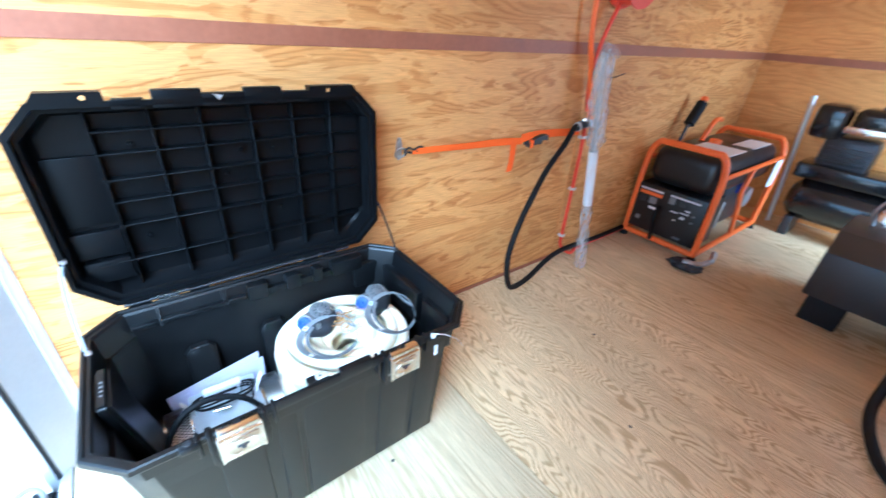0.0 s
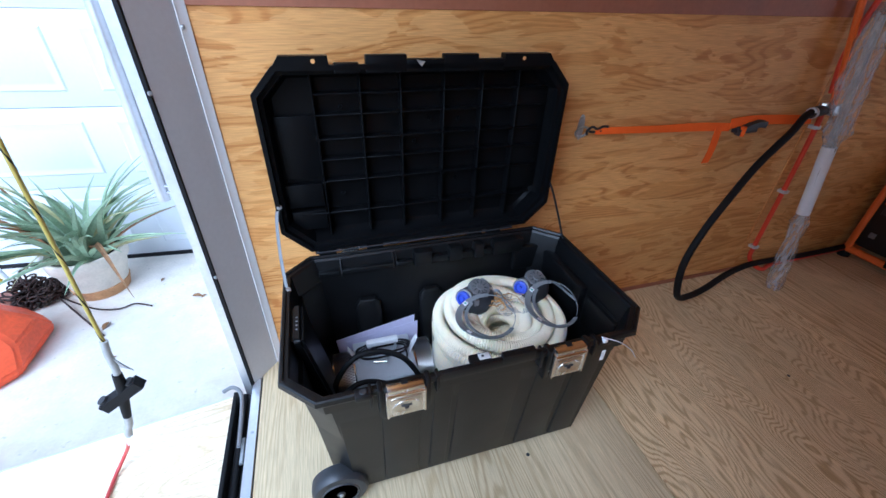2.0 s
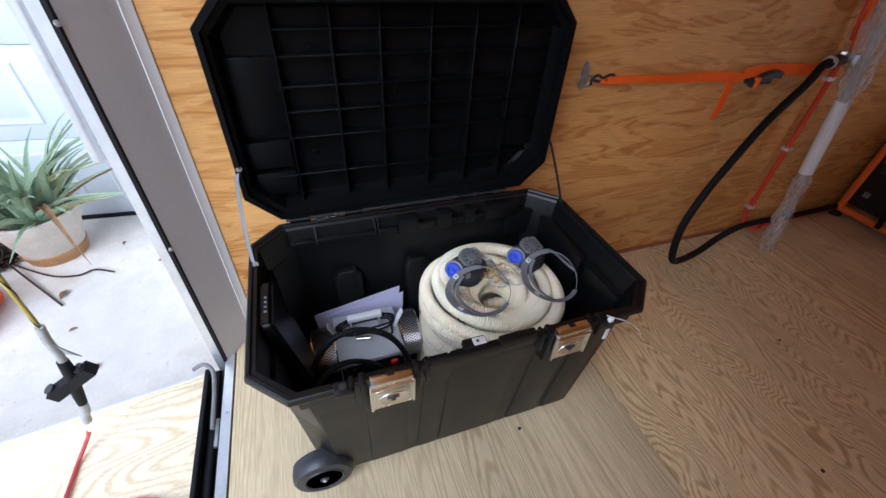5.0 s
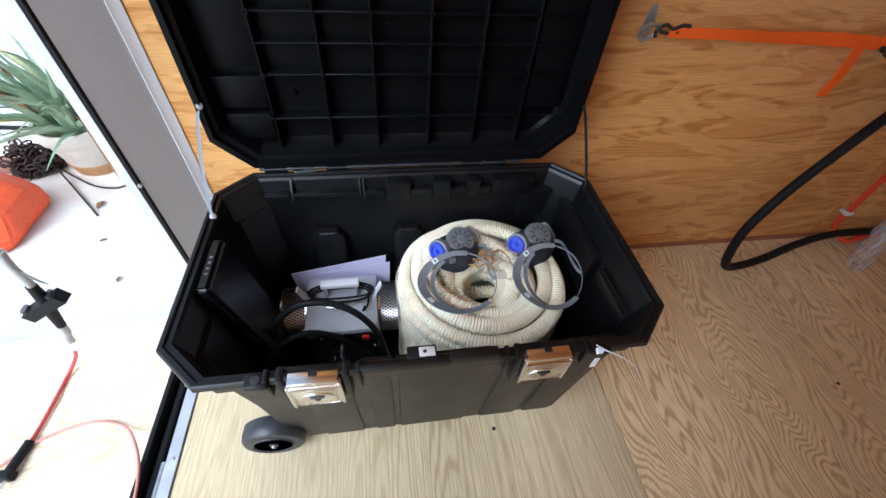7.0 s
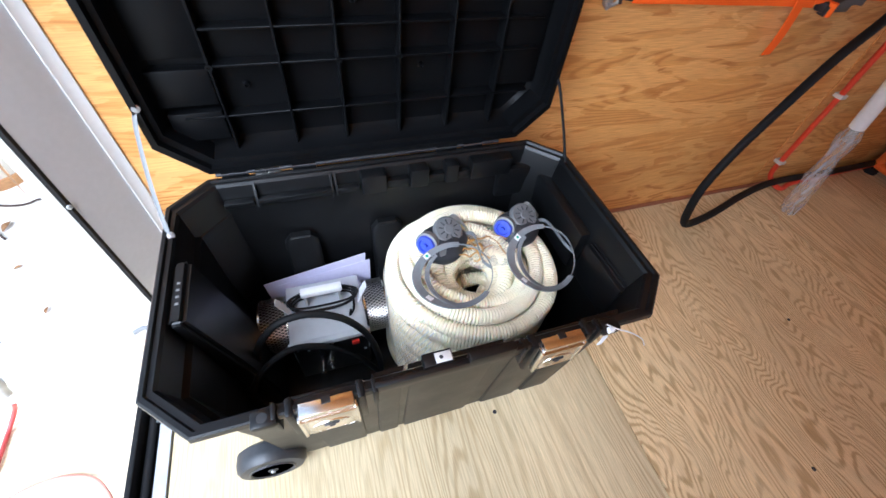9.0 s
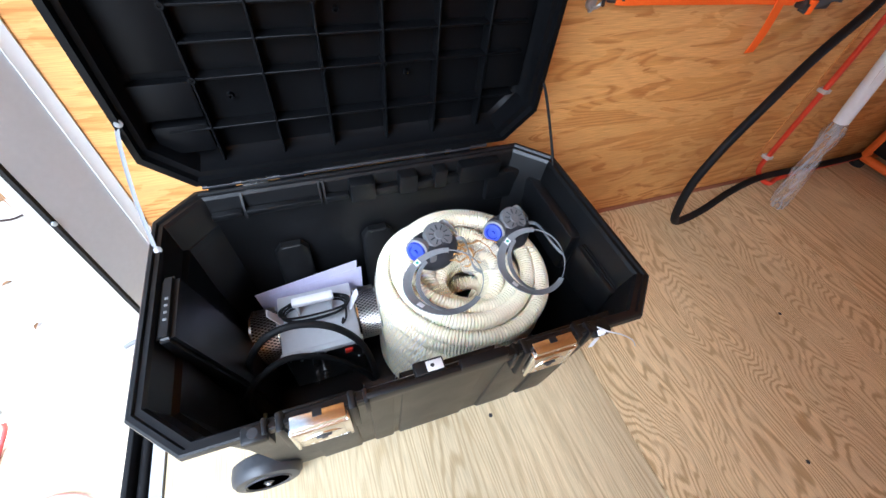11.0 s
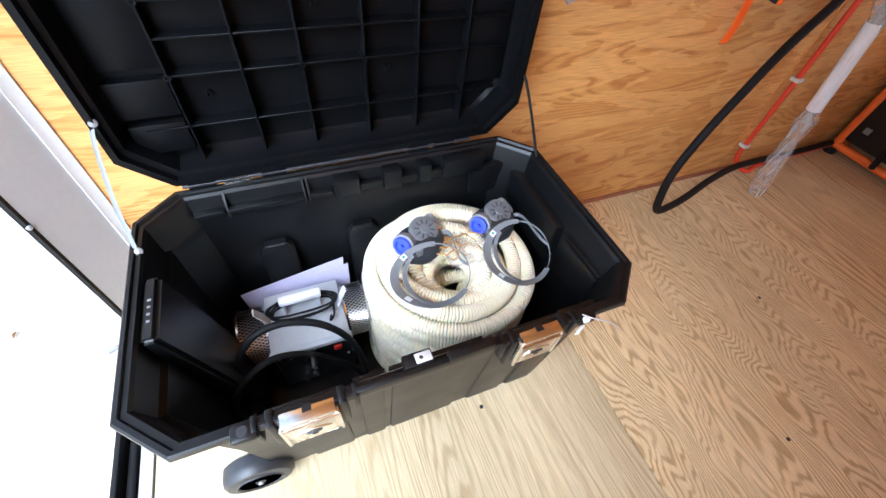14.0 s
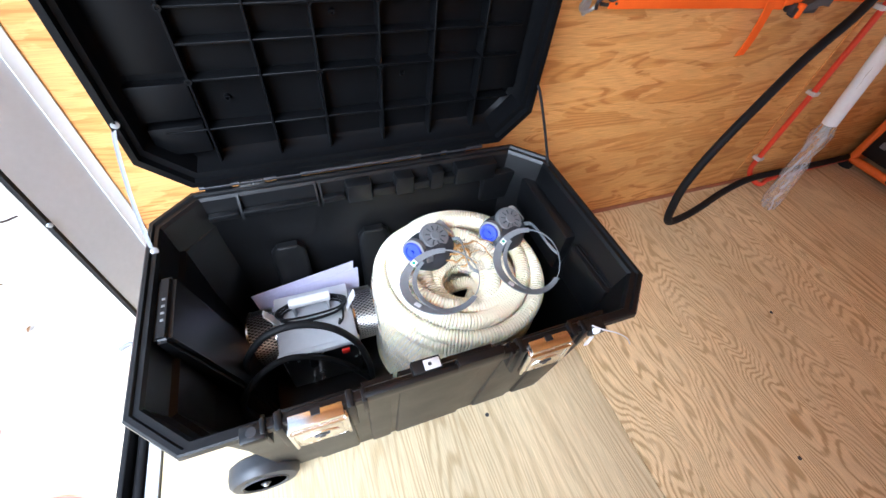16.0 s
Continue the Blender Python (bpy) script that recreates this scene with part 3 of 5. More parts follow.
body = part("body", loft([
    tub(0.085, 0.055, 0.095, 0.065, 0.022, 0.05), tub(0.072, 0.045, 0.080, 0.055, 0.030, 0.055),
    tub(0.042, 0.026, 0.035, 0.030, 0.470, 0.068), tub(0.020, 0.018, 0.018, 0.018, 0.486, 0.070), tub(0.016, 0.016, 0.014, 0.016, 0.526, 0.071),
    tub(0.002, 0.002, 0.002, 0.002, 0.532, 0.075), tub(0.0, 0.0, 0.0, 0.0, 0.536, 0.075), tub(0.001, 0.001, 0.001, 0.001, 0.548, 0.075), tub(0.004, 0.004, 0.004, 0.004, 0.551, 0.074),
    tub(0.010, 0.010, 0.010, 0.010, 0.551, 0.072), tub(0.012, 0.012, 0.012, 0.012, 0.545, 0.072), tub(0.020, 0.020, 0.020, 0.020, 0.545, 0.07), tub(0.024, 0.024, 0.024, 0.024, 0.538, 0.069),
    tub(0.030, 0.034, 0.030, 0.034, 0.49, 0.067), tub(0.036, 0.037, 0.035, 0.039, 0.455, 0.066), tub(0.085, 0.060, 0.090, 0.070, 0.05, 0.05), tub(0.10, 0.075, 0.105, 0.085, 0.042, 0.045)]), M_TUB, chest, smooth=16)

# front: panels between shallow grooves, latch bays, raised middle of the rim, padlock eye
for x0, x1, top in ((0.13, 0.235, 0.455), (0.262, 0.318, 0.52), (0.325, 0.505, 0.52), (0.545, 0.655, 0.455), (0.668, 0.755, 0.52)):
    part("front_panel", loft([[Vector((x0 + i, -0.652 + 0.043 * (0.52 - z) / 0.49 - d, z)) for z, i in ((0.05, ins), (top, ins))] + [Vector((x1 - ins, -0.652 + 0.043 * (0.52 - z) / 0.49 - d, z)) for z in (top, 0.05)]
        for ins, d in ((0.0, 0.0), (0.005, 0.010), (0.008, 0.011)) for i in (ins,)]), M_TUB, body)
part("rim_rise", bx(0.420, 0.505, -0.694, -0.676, 0.535, 0.567, 0.003), M_TUB, body)
part("rim_rise", bx(0.262, 0.522, -0.6925, -0.682, 0.53, 0.5565, 0.002), M_TUB, body)
for x in (0.187, 0.598):
    bay = bmesh.new()
    for a, b in ((x - 0.060, x - 0.048), (x + 0.047, x + 0.059)):
        bx(a, b, -0.698, -0.668, 0.46, 0.553, 0.003, bay)
    bx(x - 0.055, x + 0.055, -0.690, -0.662, 0.44, 0.538, 0.003, bay)
    part("latch_bay", bay, M_TUB, body)
    for s in (-1, 1):
        part("bay_rib", bx(x + s * 0.075 - 0.004, x + s * 0.075 + 0.004, -0.697, -0.672, 0.50, 0.556, 0.002), M_TUB, body)
    latch = part("latch", bx(x - 0.043, x + 0.043, -0.703, -0.696, 0.460, 0.528, 0.003), M_CHROME, chest, "bright metal draw latch")
    part("hook_plate", bx(x - 0.041, x + 0.041, -0.705, -0.682, 0.540, 0.552, 0.002), M_CHROME, latch)
    part("roll", rod((x - 0.042, -0.702, 0.533), (x + 0.042, -0.702, 0.533), 0.006, 12), M_CHROME, latch)
    for s in (-1, 1):
        part("edge", bx(x + s * 0.0425 - 0.003, x + s * 0.0425 + 0.003, -0.7065, -0.690, 0.461, 0.541, 0.002), M_CHROME, latch)
    oval = [[Vector((x + kx * math.cos(i * math.pi / 16), -0.7055 - d, 0.494 + kz * math.sin(i * math.pi / 16))) for i in range(32)] for kx, kz, d in ((0.032, 0.020, -0.001), (0.031, 0.019, 0.0018), (0.028, 0.0165, 0.0018), (0.025, 0.014, 0.0006))]
    part("emblem", loft(oval), M_CHROME, latch)
    part("face_plate", bx(x - 0.034, x + 0.034, -0.7055, -0.7025, 0.466, 0.522, 0.0025), M_CHROME, latch)
    part("emblem_bar", bx(x - 0.012, x + 0.012, -0.7078, -0.705, 0.4945, 0.4985, 0.001), M_DARKM, latch)
    part("emblem_bar", bx(x - 0.005, x + 0.005, -0.7078, -0.705, 0.486, 0.4945, 0.001), M_DARKM, latch)
    part("slot", bx(x - 0.007, x + 0.007, -0.692, -0.681, 0.545, 0.5535), M_BPAN, latch)
catch = part("strike", bx(0.345, 0.397, -0.682, -0.657, 0.540, 0.5575, 0.003), M_TUB, chest)
part("strike_plate", bx(0.366, 0.394, -0.680, -0.662, 0.5575, 0.5605, 0.001), M_CLAMP, catch, "small bright catch plate")
part("strike_hole", lathe([(0.0035, 0.0), (0.0032, 0.0006), (0.0, 0.0006)], (0.376, -0.671, 0.5605), (0, 0, 1), 12), M_DARKM, catch)
eye = bx(0.078, 0.116, -0.703, -0.676, 0.535, 0.5535, 0.005)
part("padlock_eye", eye, M_TUB, chest)
part("eye_hole", lathe([(0.008, 0.0), (0.0075, 0.0006), (0.0, 0.0006)], (0.096, -0.689, 0.5535), (0, 0, 1), 14), M_TYRE, chest)
part("padlock_eye", bx(0.678, 0.716, -0.703, -0.676, 0.535, 0.5535, 0.005), M_TUB, chest)
tag_ob = part("price_tag", bx(0.703, 0.713, -0.694, -0.692, 0.470, 0.505), M_PAPERW, chest, "small white tag")
tie = thing("cable_tie", (0.70, -0.71, 0.55), "white plastic cable tie through the padlock eye", "cable tie")
part("tail", sweep(spline([(0.688, -0.690, 0.556), (0.700, -0.705, 0.560), (0.728, -0.715, 0.550), (0.762, -0.722, 0.522), (0.782, -0.725, 0.492)]), 0.0009, 6, flat=0.0017), M_PAPERW, tie)
part("head", bx(0.684, 0.696, -0.706, -0.696, 0.549, 0.560, 0.002), M_PAPERW, tie)

# interior: hinge ledge, pads, grip housing, side mouldings
for x0, x1 in ((0.02, 0.085), (0.092, 0.262), (0.272, 0.325)):
    part("ledge", bx(x0, x1, -0.178, -0.160, 0.494, 0.510, 0.004), M_TUB, body)
for x in (0.088, 0.258, 0.268):
    part("gusset", loft([[Vector((x + d, -0.152, 0.545)), Vector((x + d, -0.172, 0.52)), Vector((x + d, -0.18, 0.49)), Vector((x + d, -0.16, 0.49))] for d in (0, 0.005)]), M_TUB, body)
for x0, x1 in ((0.330, 0.392), (0.452, 0.50), (0.545, 0.58), (0.615, 0.73)):
    part("hinge_block", bx(x0, x1, -0.186, -0.150, 0.485, 0.540, 0.005), M_TUB, body)
for x0, x1 in ((0.392, 0.452), (0.50, 0.545), (0.58, 0.615)):
    part("hinge_slot", bx(x0, x1, -0.178, -0.158, 0.488, 0.512, 0.003), M_TUB, body)
for x in (0.163, 0.385):
    pd = [(x - 0.042, 0.10), (x + 0.042, 0.10), (x + 0.042, 0.37), (x + 0.024, 0.392), (x - 0.024, 0.392), (x - 0.042, 0.37)]
    part("pad", loft([[Vector((px, -0.181 - 0.04 * (0.45 - pz) / 0.4 - d, pz)) for px, pz in pd] for d in (-0.005, 0.012)] + [[Vector((x + (px - x) * 0.84, -0.181 - 0.04 * (0.45 - pz) / 0.4 - 0.021, pz - (0.016 if pz > 0.3 else 0.0))) for px, pz in pd]]), M_TUB, body)
gb_ = loft([[Vector(p) for p in ((x0, y0, z), (x1, y0, z), (x1, y1, z), (x0, y1, z))] for x0, x1, y0, y1, z in ((-0.055, -0.026, -0.489, -0.346, 0.541), (-0.04, 0.020, -0.484, -0.350, 0.30), (-0.03, 0.050, -0.478, -0.356, 0.06))])
bmesh.ops.bevel(gb_, geom=gb_.edges[:], offset=0.008, segments=3, affect="EDGES")
for x in (0.163, 0.385):
    part("pad_lip", rod((x - 0.022, -0.199, 0.386), (x + 0.022, -0.199, 0.386), 0.0045, 10), M_TUB, body)
grip = part("grip_housing", gb_, M_TUB, body)
for k in range(4):
    part("vent", bx(-0.043, -0.037, -0.404 - 0.015 * k, -0.399 - 0.015 * k, 0.540, 0.5418, 0.0006), M_GREYP, grip)
part("side_moulding", bx(0.808, 0.850, -0.440, -0.165, 0.36, 0.490, 0.012), M_TUB, body)
part("side_moulding", bx(0.818, 0.850, -0.600, -0.452, 0.36, 0.478, 0.010), M_TUB, body)
for x in (0.829, 0.837):
    part("ridge", rod((x - 0.004, -0.462, 0.484), (x, -0.592, 0.484), 0.0022, 8), M_TUB, body)
part("corner_moulding", bx(0.70, 0.83, -0.185, -0.155, 0.40, 0.500, 0.010), M_TUB, body)

# the open lid: a tray standing on its hinge, ribbed inside
LX0, LX1, LZ0, LZ1 = -0.066, 0.824, 0.572, 1.108


def tray(d, y, c):
    x0, x1, z0, z1 = LX0 + d, LX1 - d, LZ0 + d, LZ1 - d
    return [Vector(p) for p in ((x0 + c, y, z0), (x1 - c, y, z0), (x1, y, z0 + c), (x1, y, z1 - c * 0.83), (x1 - c * 0.77, y, z1), (x0 + c * 0.77, y, z1), (x0, y, z1 - c * 0.83), (x0, y, z0 + c))]


lid = part("lid", loft([tray(0.045, -0.028, 0.06), tray(0.015, -0.040, 0.072), tray(0.004, -0.128, 0.077), tray(0.0, -0.130, 0.077), tray(0.0, -0.142, 0.077), tray(0.012, -0.142, 0.073),
    tray(0.014, -0.128, 0.072), tray(0.024, -0.125, 0.070), tray(0.031, -0.075, 0.064), tray(0.040, -0.066, 0.060)]), M_PLAST, chest, "ribbed inside of the open lid")
for x0, x1, x2, x3 in ((-0.006, 0.129, 0.012, 0.127), (0.604, 0.764, 0.606, 0.746)):
    part("lip_tab", loft([[Vector((x0, y, 1.104)), Vector((x1, y, 1.104)), Vector((x3, y, 1.129)), Vector((x2, y, 1.129))] for y in (-0.142, -0.112)]), M_PLAST, lid)
for x0, x1, zt in ((0.220, 0.328, 1.130), (0.428, 0.528, 1.130), (0.140, 0.203, 1.112), (0.326, 0.43, 1.119), (0.526, 0.606, 1.117)):
    part("lip_tab", bx(x0, x1, -0.142, -0.118, LZ1 - 0.02, zt, 0.003), M_PLAST, lid)
for x in (0.092, 0.664):
    part("tab_hole", lathe([(0.0055, 0.0), (0.005, 0.001), (0.0, 0.001)], (x, -0.142, 1.117), (0, -1, 0), 12), M_WALL, lid)
part("catch", loft([[Vector((0.352, y, 1.118)), Vector((0.375, y, 1.113)), Vector((0.366, y, 1.101))] for y in (-0.146, -0.142)]), M_STEEL, lid, "small bright catch")
for x in (0.078, 0.205, 0.318, 0.445, 0.563, 0.680):
    part("rib", bx(x - 0.0022, x + 0.0022, -0.100, -0.062, LZ0 + 0.026, LZ1 - 0.03, 0.001, seg=1), M_PLAST, lid)
for z in (0.678, 0.782, 0.848, 0.908, 0.975, 1.030):
    part("rib", bx(0.078 if z > 0.7 else 0.0, 0.770, -0.098, -0.0625, z - 0.0022, z + 0.0022, 0.001, seg=1), M_PLAST, lid)
for x in (0.078, 0.318, 0.445):
    for z in (0.782, 0.908):
        part("boss", lathe([(0.007, 0.0), (0.0065, 0.040), (0.003, 0.040), (0.003, 0.03)], (x, -0.062, z), (0, -1, 0), 12), M_PLAST, lid)
for x, z in ((0.13, 0.73), (0.50, 0.745), (0.50, 0.94), (0.41, 0.945), (0.36, 0.88), (0.15, 0.99)):
    part("boss", lathe([(0.007, 0.0), (0.006, 0.012), (0.003, 0.012), (0.003, 0.004)], (x, -0.064, z), (0, -1, 0), 12), M_PLAST, lid)
part("side_step", bx(-0.045, 0.072, -0.088, -0.062, 0.70, 0.775, 0.004), M_PLAST, lid)
part("side_step", bx(-0.045, 0.076, -0.076, -0.062, 0.79, 0.972, 0.004), M_PLAST, lid)
part("side_step", bx(-0.03, 0.072, -0.095, -0.062, 0.625, 0.69, 0.004), M_PLAST, lid)
part("side_step", bx(0.69, 0.79, -0.085, -0.062, 0.69, 1.03, 0.004), M_PLAST, lid)
for x in (0.03, 0.10, 0.18, 0.53, 0.60):
    part("hinge_leaf", bx(x, x + 0.055, -0.140, -0.120, 0.551, 0.574, 0.002), M_CHROME if x in (0.10,) else M_PLAST, lid)
part("hinge_pin", rod((0.02, -0.136, 0.563), (0.70, -0.136, 0.563), 0.005, 10), M_DARKM, lid)
stay = part("lid_stay", sweep(spline([(-0.060, -0.135, 0.735), (-0.069, -0.155, 0.70), (-0.071, -0.22, 0.622), (-0.066, -0.279, 0.547)]), 0.0016, 8, flat=0.0055), M_CAP, chest, "grey metal lid stay")
part("rivet", lathe([(0.008, 0.0), (0.007, 0.004), (0.0, 0.005)], (-0.062, -0.282, 0.545), (0.3, -0.6, 0.7), 12), M_STEEL, stay)
part("rivet", lathe([(0.008, 0.0), (0.007, 0.004), (0.0, 0.005)], (-0.057, -0.138, 0.735), (0.3, -0.9, 0.2), 12), M_STEEL, stay)
part("lid_stay", sweep(spline([(0.815, -0.128, 0.735), (0.826, -0.15, 0.71), (0.838, -0.20, 0.63), (0.842, -0.25, 0.558)]), 0.0035, 8), M_RUBBER, chest, "black cord lid stay")

# wheels at the chest's end
for y in (-0.642, -0.215):
    tyre = part("wheel", lathe([(0.052, 0.0), (0.070, 0.002), (0.077, 0.010), (0.079, 0.025), (0.077, 0.046), (0.068, 0.052), (0.04, 0.052)], (0.004, y, 0.078), (0, 1, 0), 40), M_TYRE, chest, "dark grey plastic wheel")
    part("rim", lathe([(0.053, 0.0), (0.050, -0.003), (0.046, 0.0), (0.044, 0.014), (0.018, 0.016), (0.014, 0.002), (0.009, -0.002), (0.0, -0.003)], (0.004, y, 0.078), (0, 1, 0), 32), M_TYRE, tyre)
    part("axle_cap", lathe([(0.006, -0.002), (0.005, -0.006), (0.0, -0.007)][::-1], (0.004, y, 0.078), (0, 1, 0), 12), M_STEEL, tyre, "small steel cap")
    for k in range(6):
        a = k * math.pi / 3
        part("spoke", rod((0.004 + 0.012 * math.cos(a), y + 0.009, 0.078 + 0.012 * math.sin(a)), (0.004 + 0.048 * math.cos(a), y + 0.009, 0.078 + 0.048 * math.sin(a)), 0.0075, 8), M_TYRE, tyre)
part("axle", rod((0.004, -0.60, 0.078), (0.004, -0.20, 0.078), 0.008, 10), M_STEEL, chest)

# ---------------------------------------------------------------- coiled hose
def coil_path():
    """One hose: up the outside in turns, inward over the top, then down inside."""
    c, out = Vector((0.558, -0.391)), []
    turns, n = 16.0, 16 * 170
    for i in range(n + 1):
        t = turns * i / n
        a = 2 * math.pi * t + 0.6
        w = 0.006 * math.sin(2.3 * a + 0.7 * t) + 0.006 * math.sin(0.71 * a)
        if t < 9:
            r, z = 0.184 + w, 0.064 + 0.038 * t
        elif t < 12:
            s = (t - 9) / 3
            r, z = 0.182 - 0.114 * s + w, 0.406 + 0.016 * math.sin(math.pi * min(1, s * 1.3)) + 0.007 * math.sin(1.7 * a)
        else:
            s = (t - 12) / 4
            r, z = 0.072 - 0.026 * s + 0.008 * math.sin(3 * s) + w, 0.398 - 0.128 * s
        z += 0.007 * math.sin(1.37 * a) + 0.012 * math.sin(a + 0.8 + 0.45 * t)
        sx = 1.04 if t < 12 else 1.0
        out.append(Vector((c.x + sx * r * math.cos(a), c.y + r * math.sin(a) - 0.02 * (0.184 - r) / 0.1, z)))
    return out


def corrugated(path, r0, r1, pitch, seg):
    """A ribbed tube along a path: four rings to a pitch, two wide and two narrow."""
    pts = np.array(path)
    d = np.r_[0, np.cumsum(np.linalg.norm(np.diff(pts, axis=0), axis=1))]
    s = np.arange(0, d[-1], pitch / 4)
    p = np.stack([np.interp(s, d, pts[:, k]) for k in range(3)], 1)
    tan = np.gradient(p, axis=0)
    tan /= np.linalg.norm(tan, axis=1)[:, None]
    side = np.cross(tan, (0, 0, 1.0))
    side /= np.linalg.norm(side, axis=1)[:, None]
    up = np.cross(side, tan)
    ang = np.linspace(0, 2 * np.pi, seg, endpoint=False)
    rad = np.where(np.arange(len(s)) % 4 < 2, r0, r1)[:, None, None]
    v = p[:, None] + rad * (np.cos(ang)[None, :, None] * side[:, None] + np.sin(ang)[None, :, None] * up[:, None])
    i, j = np.meshgrid(np.arange(len(s) - 1), np.arange(seg), indexing="ij")
    k = (j + 1) % seg
    f = np.stack([i * seg + j, i * seg + k, (i + 1) * seg + k, (i + 1) * seg + j], -1).reshape(-1, 4)
    return v.reshape(-1, 3), f


coil = thing("hose_coil", (0.56, -0.40, 0.045), "coil of cream corrugated vinyl hose in the chest", "hose")
hv, hf = corrugated(coil_path(), 0.0168, 0.0198, 0.0072, 10)
hm = bpy.data.meshes.new("hose")
hm.from_pydata((hv - np.array((0.56, -0.40, 0.045))).tolist(), [], hf.tolist())
hm.materials.append(M_HOSE)
hm.polygons.foreach_set("use_smooth", [True] * len(hm.polygons))
hm.set_sharp_from_angle(angle=radians(50))
ho = new("hose", hm)
ho.parent = coil
nb = bmesh.new()
for sgn in (1, -1):
    for k in range(-30, 40, 2):
        prev = None
        for i in range(25):
            f = k / 40 + sgn * i / 24 * 0.5
            if not 0.0 <= f <= 1.0:
                prev = None
                continue
            a = radians(166) + radians(62) * f
            rr = 0.2085 + 0.003 * math.sin(9 * a + 5 * i / 24)
            z = 0.05 + 0.345 * i / 24
            q = [nb.verts.new((0.558 + 1.04 * (rr + d) * math.cos(a + e), -0.391 + (rr + d) * math.sin(a + e), z)) for d, e in ((0, -0.0035), (0.0012, 0.0035))]
            if prev:
                nb.faces.new((prev[0], prev[1], q[1], q[0]))
            prev = q
part("netting", nb, M_PAPERW, coil, "loose white plastic netting", smooth=0)
# amber strips painted in for the orange highlights on the clear plastic here
tr_ = random.Random(6)
for k in range(9):
    a0 = tr_.uniform(0, 6.28)
    c0 = Vector((0.585 + tr_.uniform(-0.045, 0.045), -0.375 + tr_.uniform(-0.03, 0.03), 0.443))
    pts = [c0 + Vector((0.035 * (i - 2) * math.cos(a0) / 2 + tr_.uniform(-0.01, 0.01), 0.035 * (i - 2) * math.sin(a0) / 2 + tr_.uniform(-0.01, 0.01), tr_.uniform(-0.004, 0.012))) for i in range(5)]
    part("amber_glint", sweep(spline(pts, 4), 0.0011, 5, flat=0.0022), M_GLINT, coil, "amber strip painted as a highlight on clear plastic")


# crumpled clear bag tucked into the coil's hole, and a scrap beside it
def crumple(c, sx, sy, n, rough, seed):
    """A wrinkled sheet of film, sagging in its middle."""
    q, bm = random.Random(seed), bmesh.new()
    g = [[bm.verts.new((c[0] + sx * (2 * i / n - 1) + q.uniform(-1, 1) * 0.3 * sx / n, c[1] + sy * (2 * j / n - 1) + q.uniform(-1, 1) * 0.3 * sy / n,
        c[2] + q.uniform(-1, 1) * rough + 0.016 * ((2 * i / n - 1) ** 2 + (2 * j / n - 1) ** 2))) for j in range(n + 1)] for i in range(n + 1)]
    for i in range(n):
        for j in range(n):
            bm.faces.new((g[i][j], g[i + 1][j], g[i + 1][j + 1], g[i][j + 1]))
    return bm


bag = thing("plastic_bag", (0.60, -0.385, 0.42), "crumpled clear plastic bag in the middle of the hose coil", "plastic bag")
part("film", crumple((0.600, -0.385, 0.418), 0.060, 0.055, 11, 0.009, 3), M_FILM, bag, smooth=0)
part("film", crumple((0.700, -0.330, 0.440), 0.035, 0.026, 8, 0.007, 4), M_FILM, bag, smooth=0)


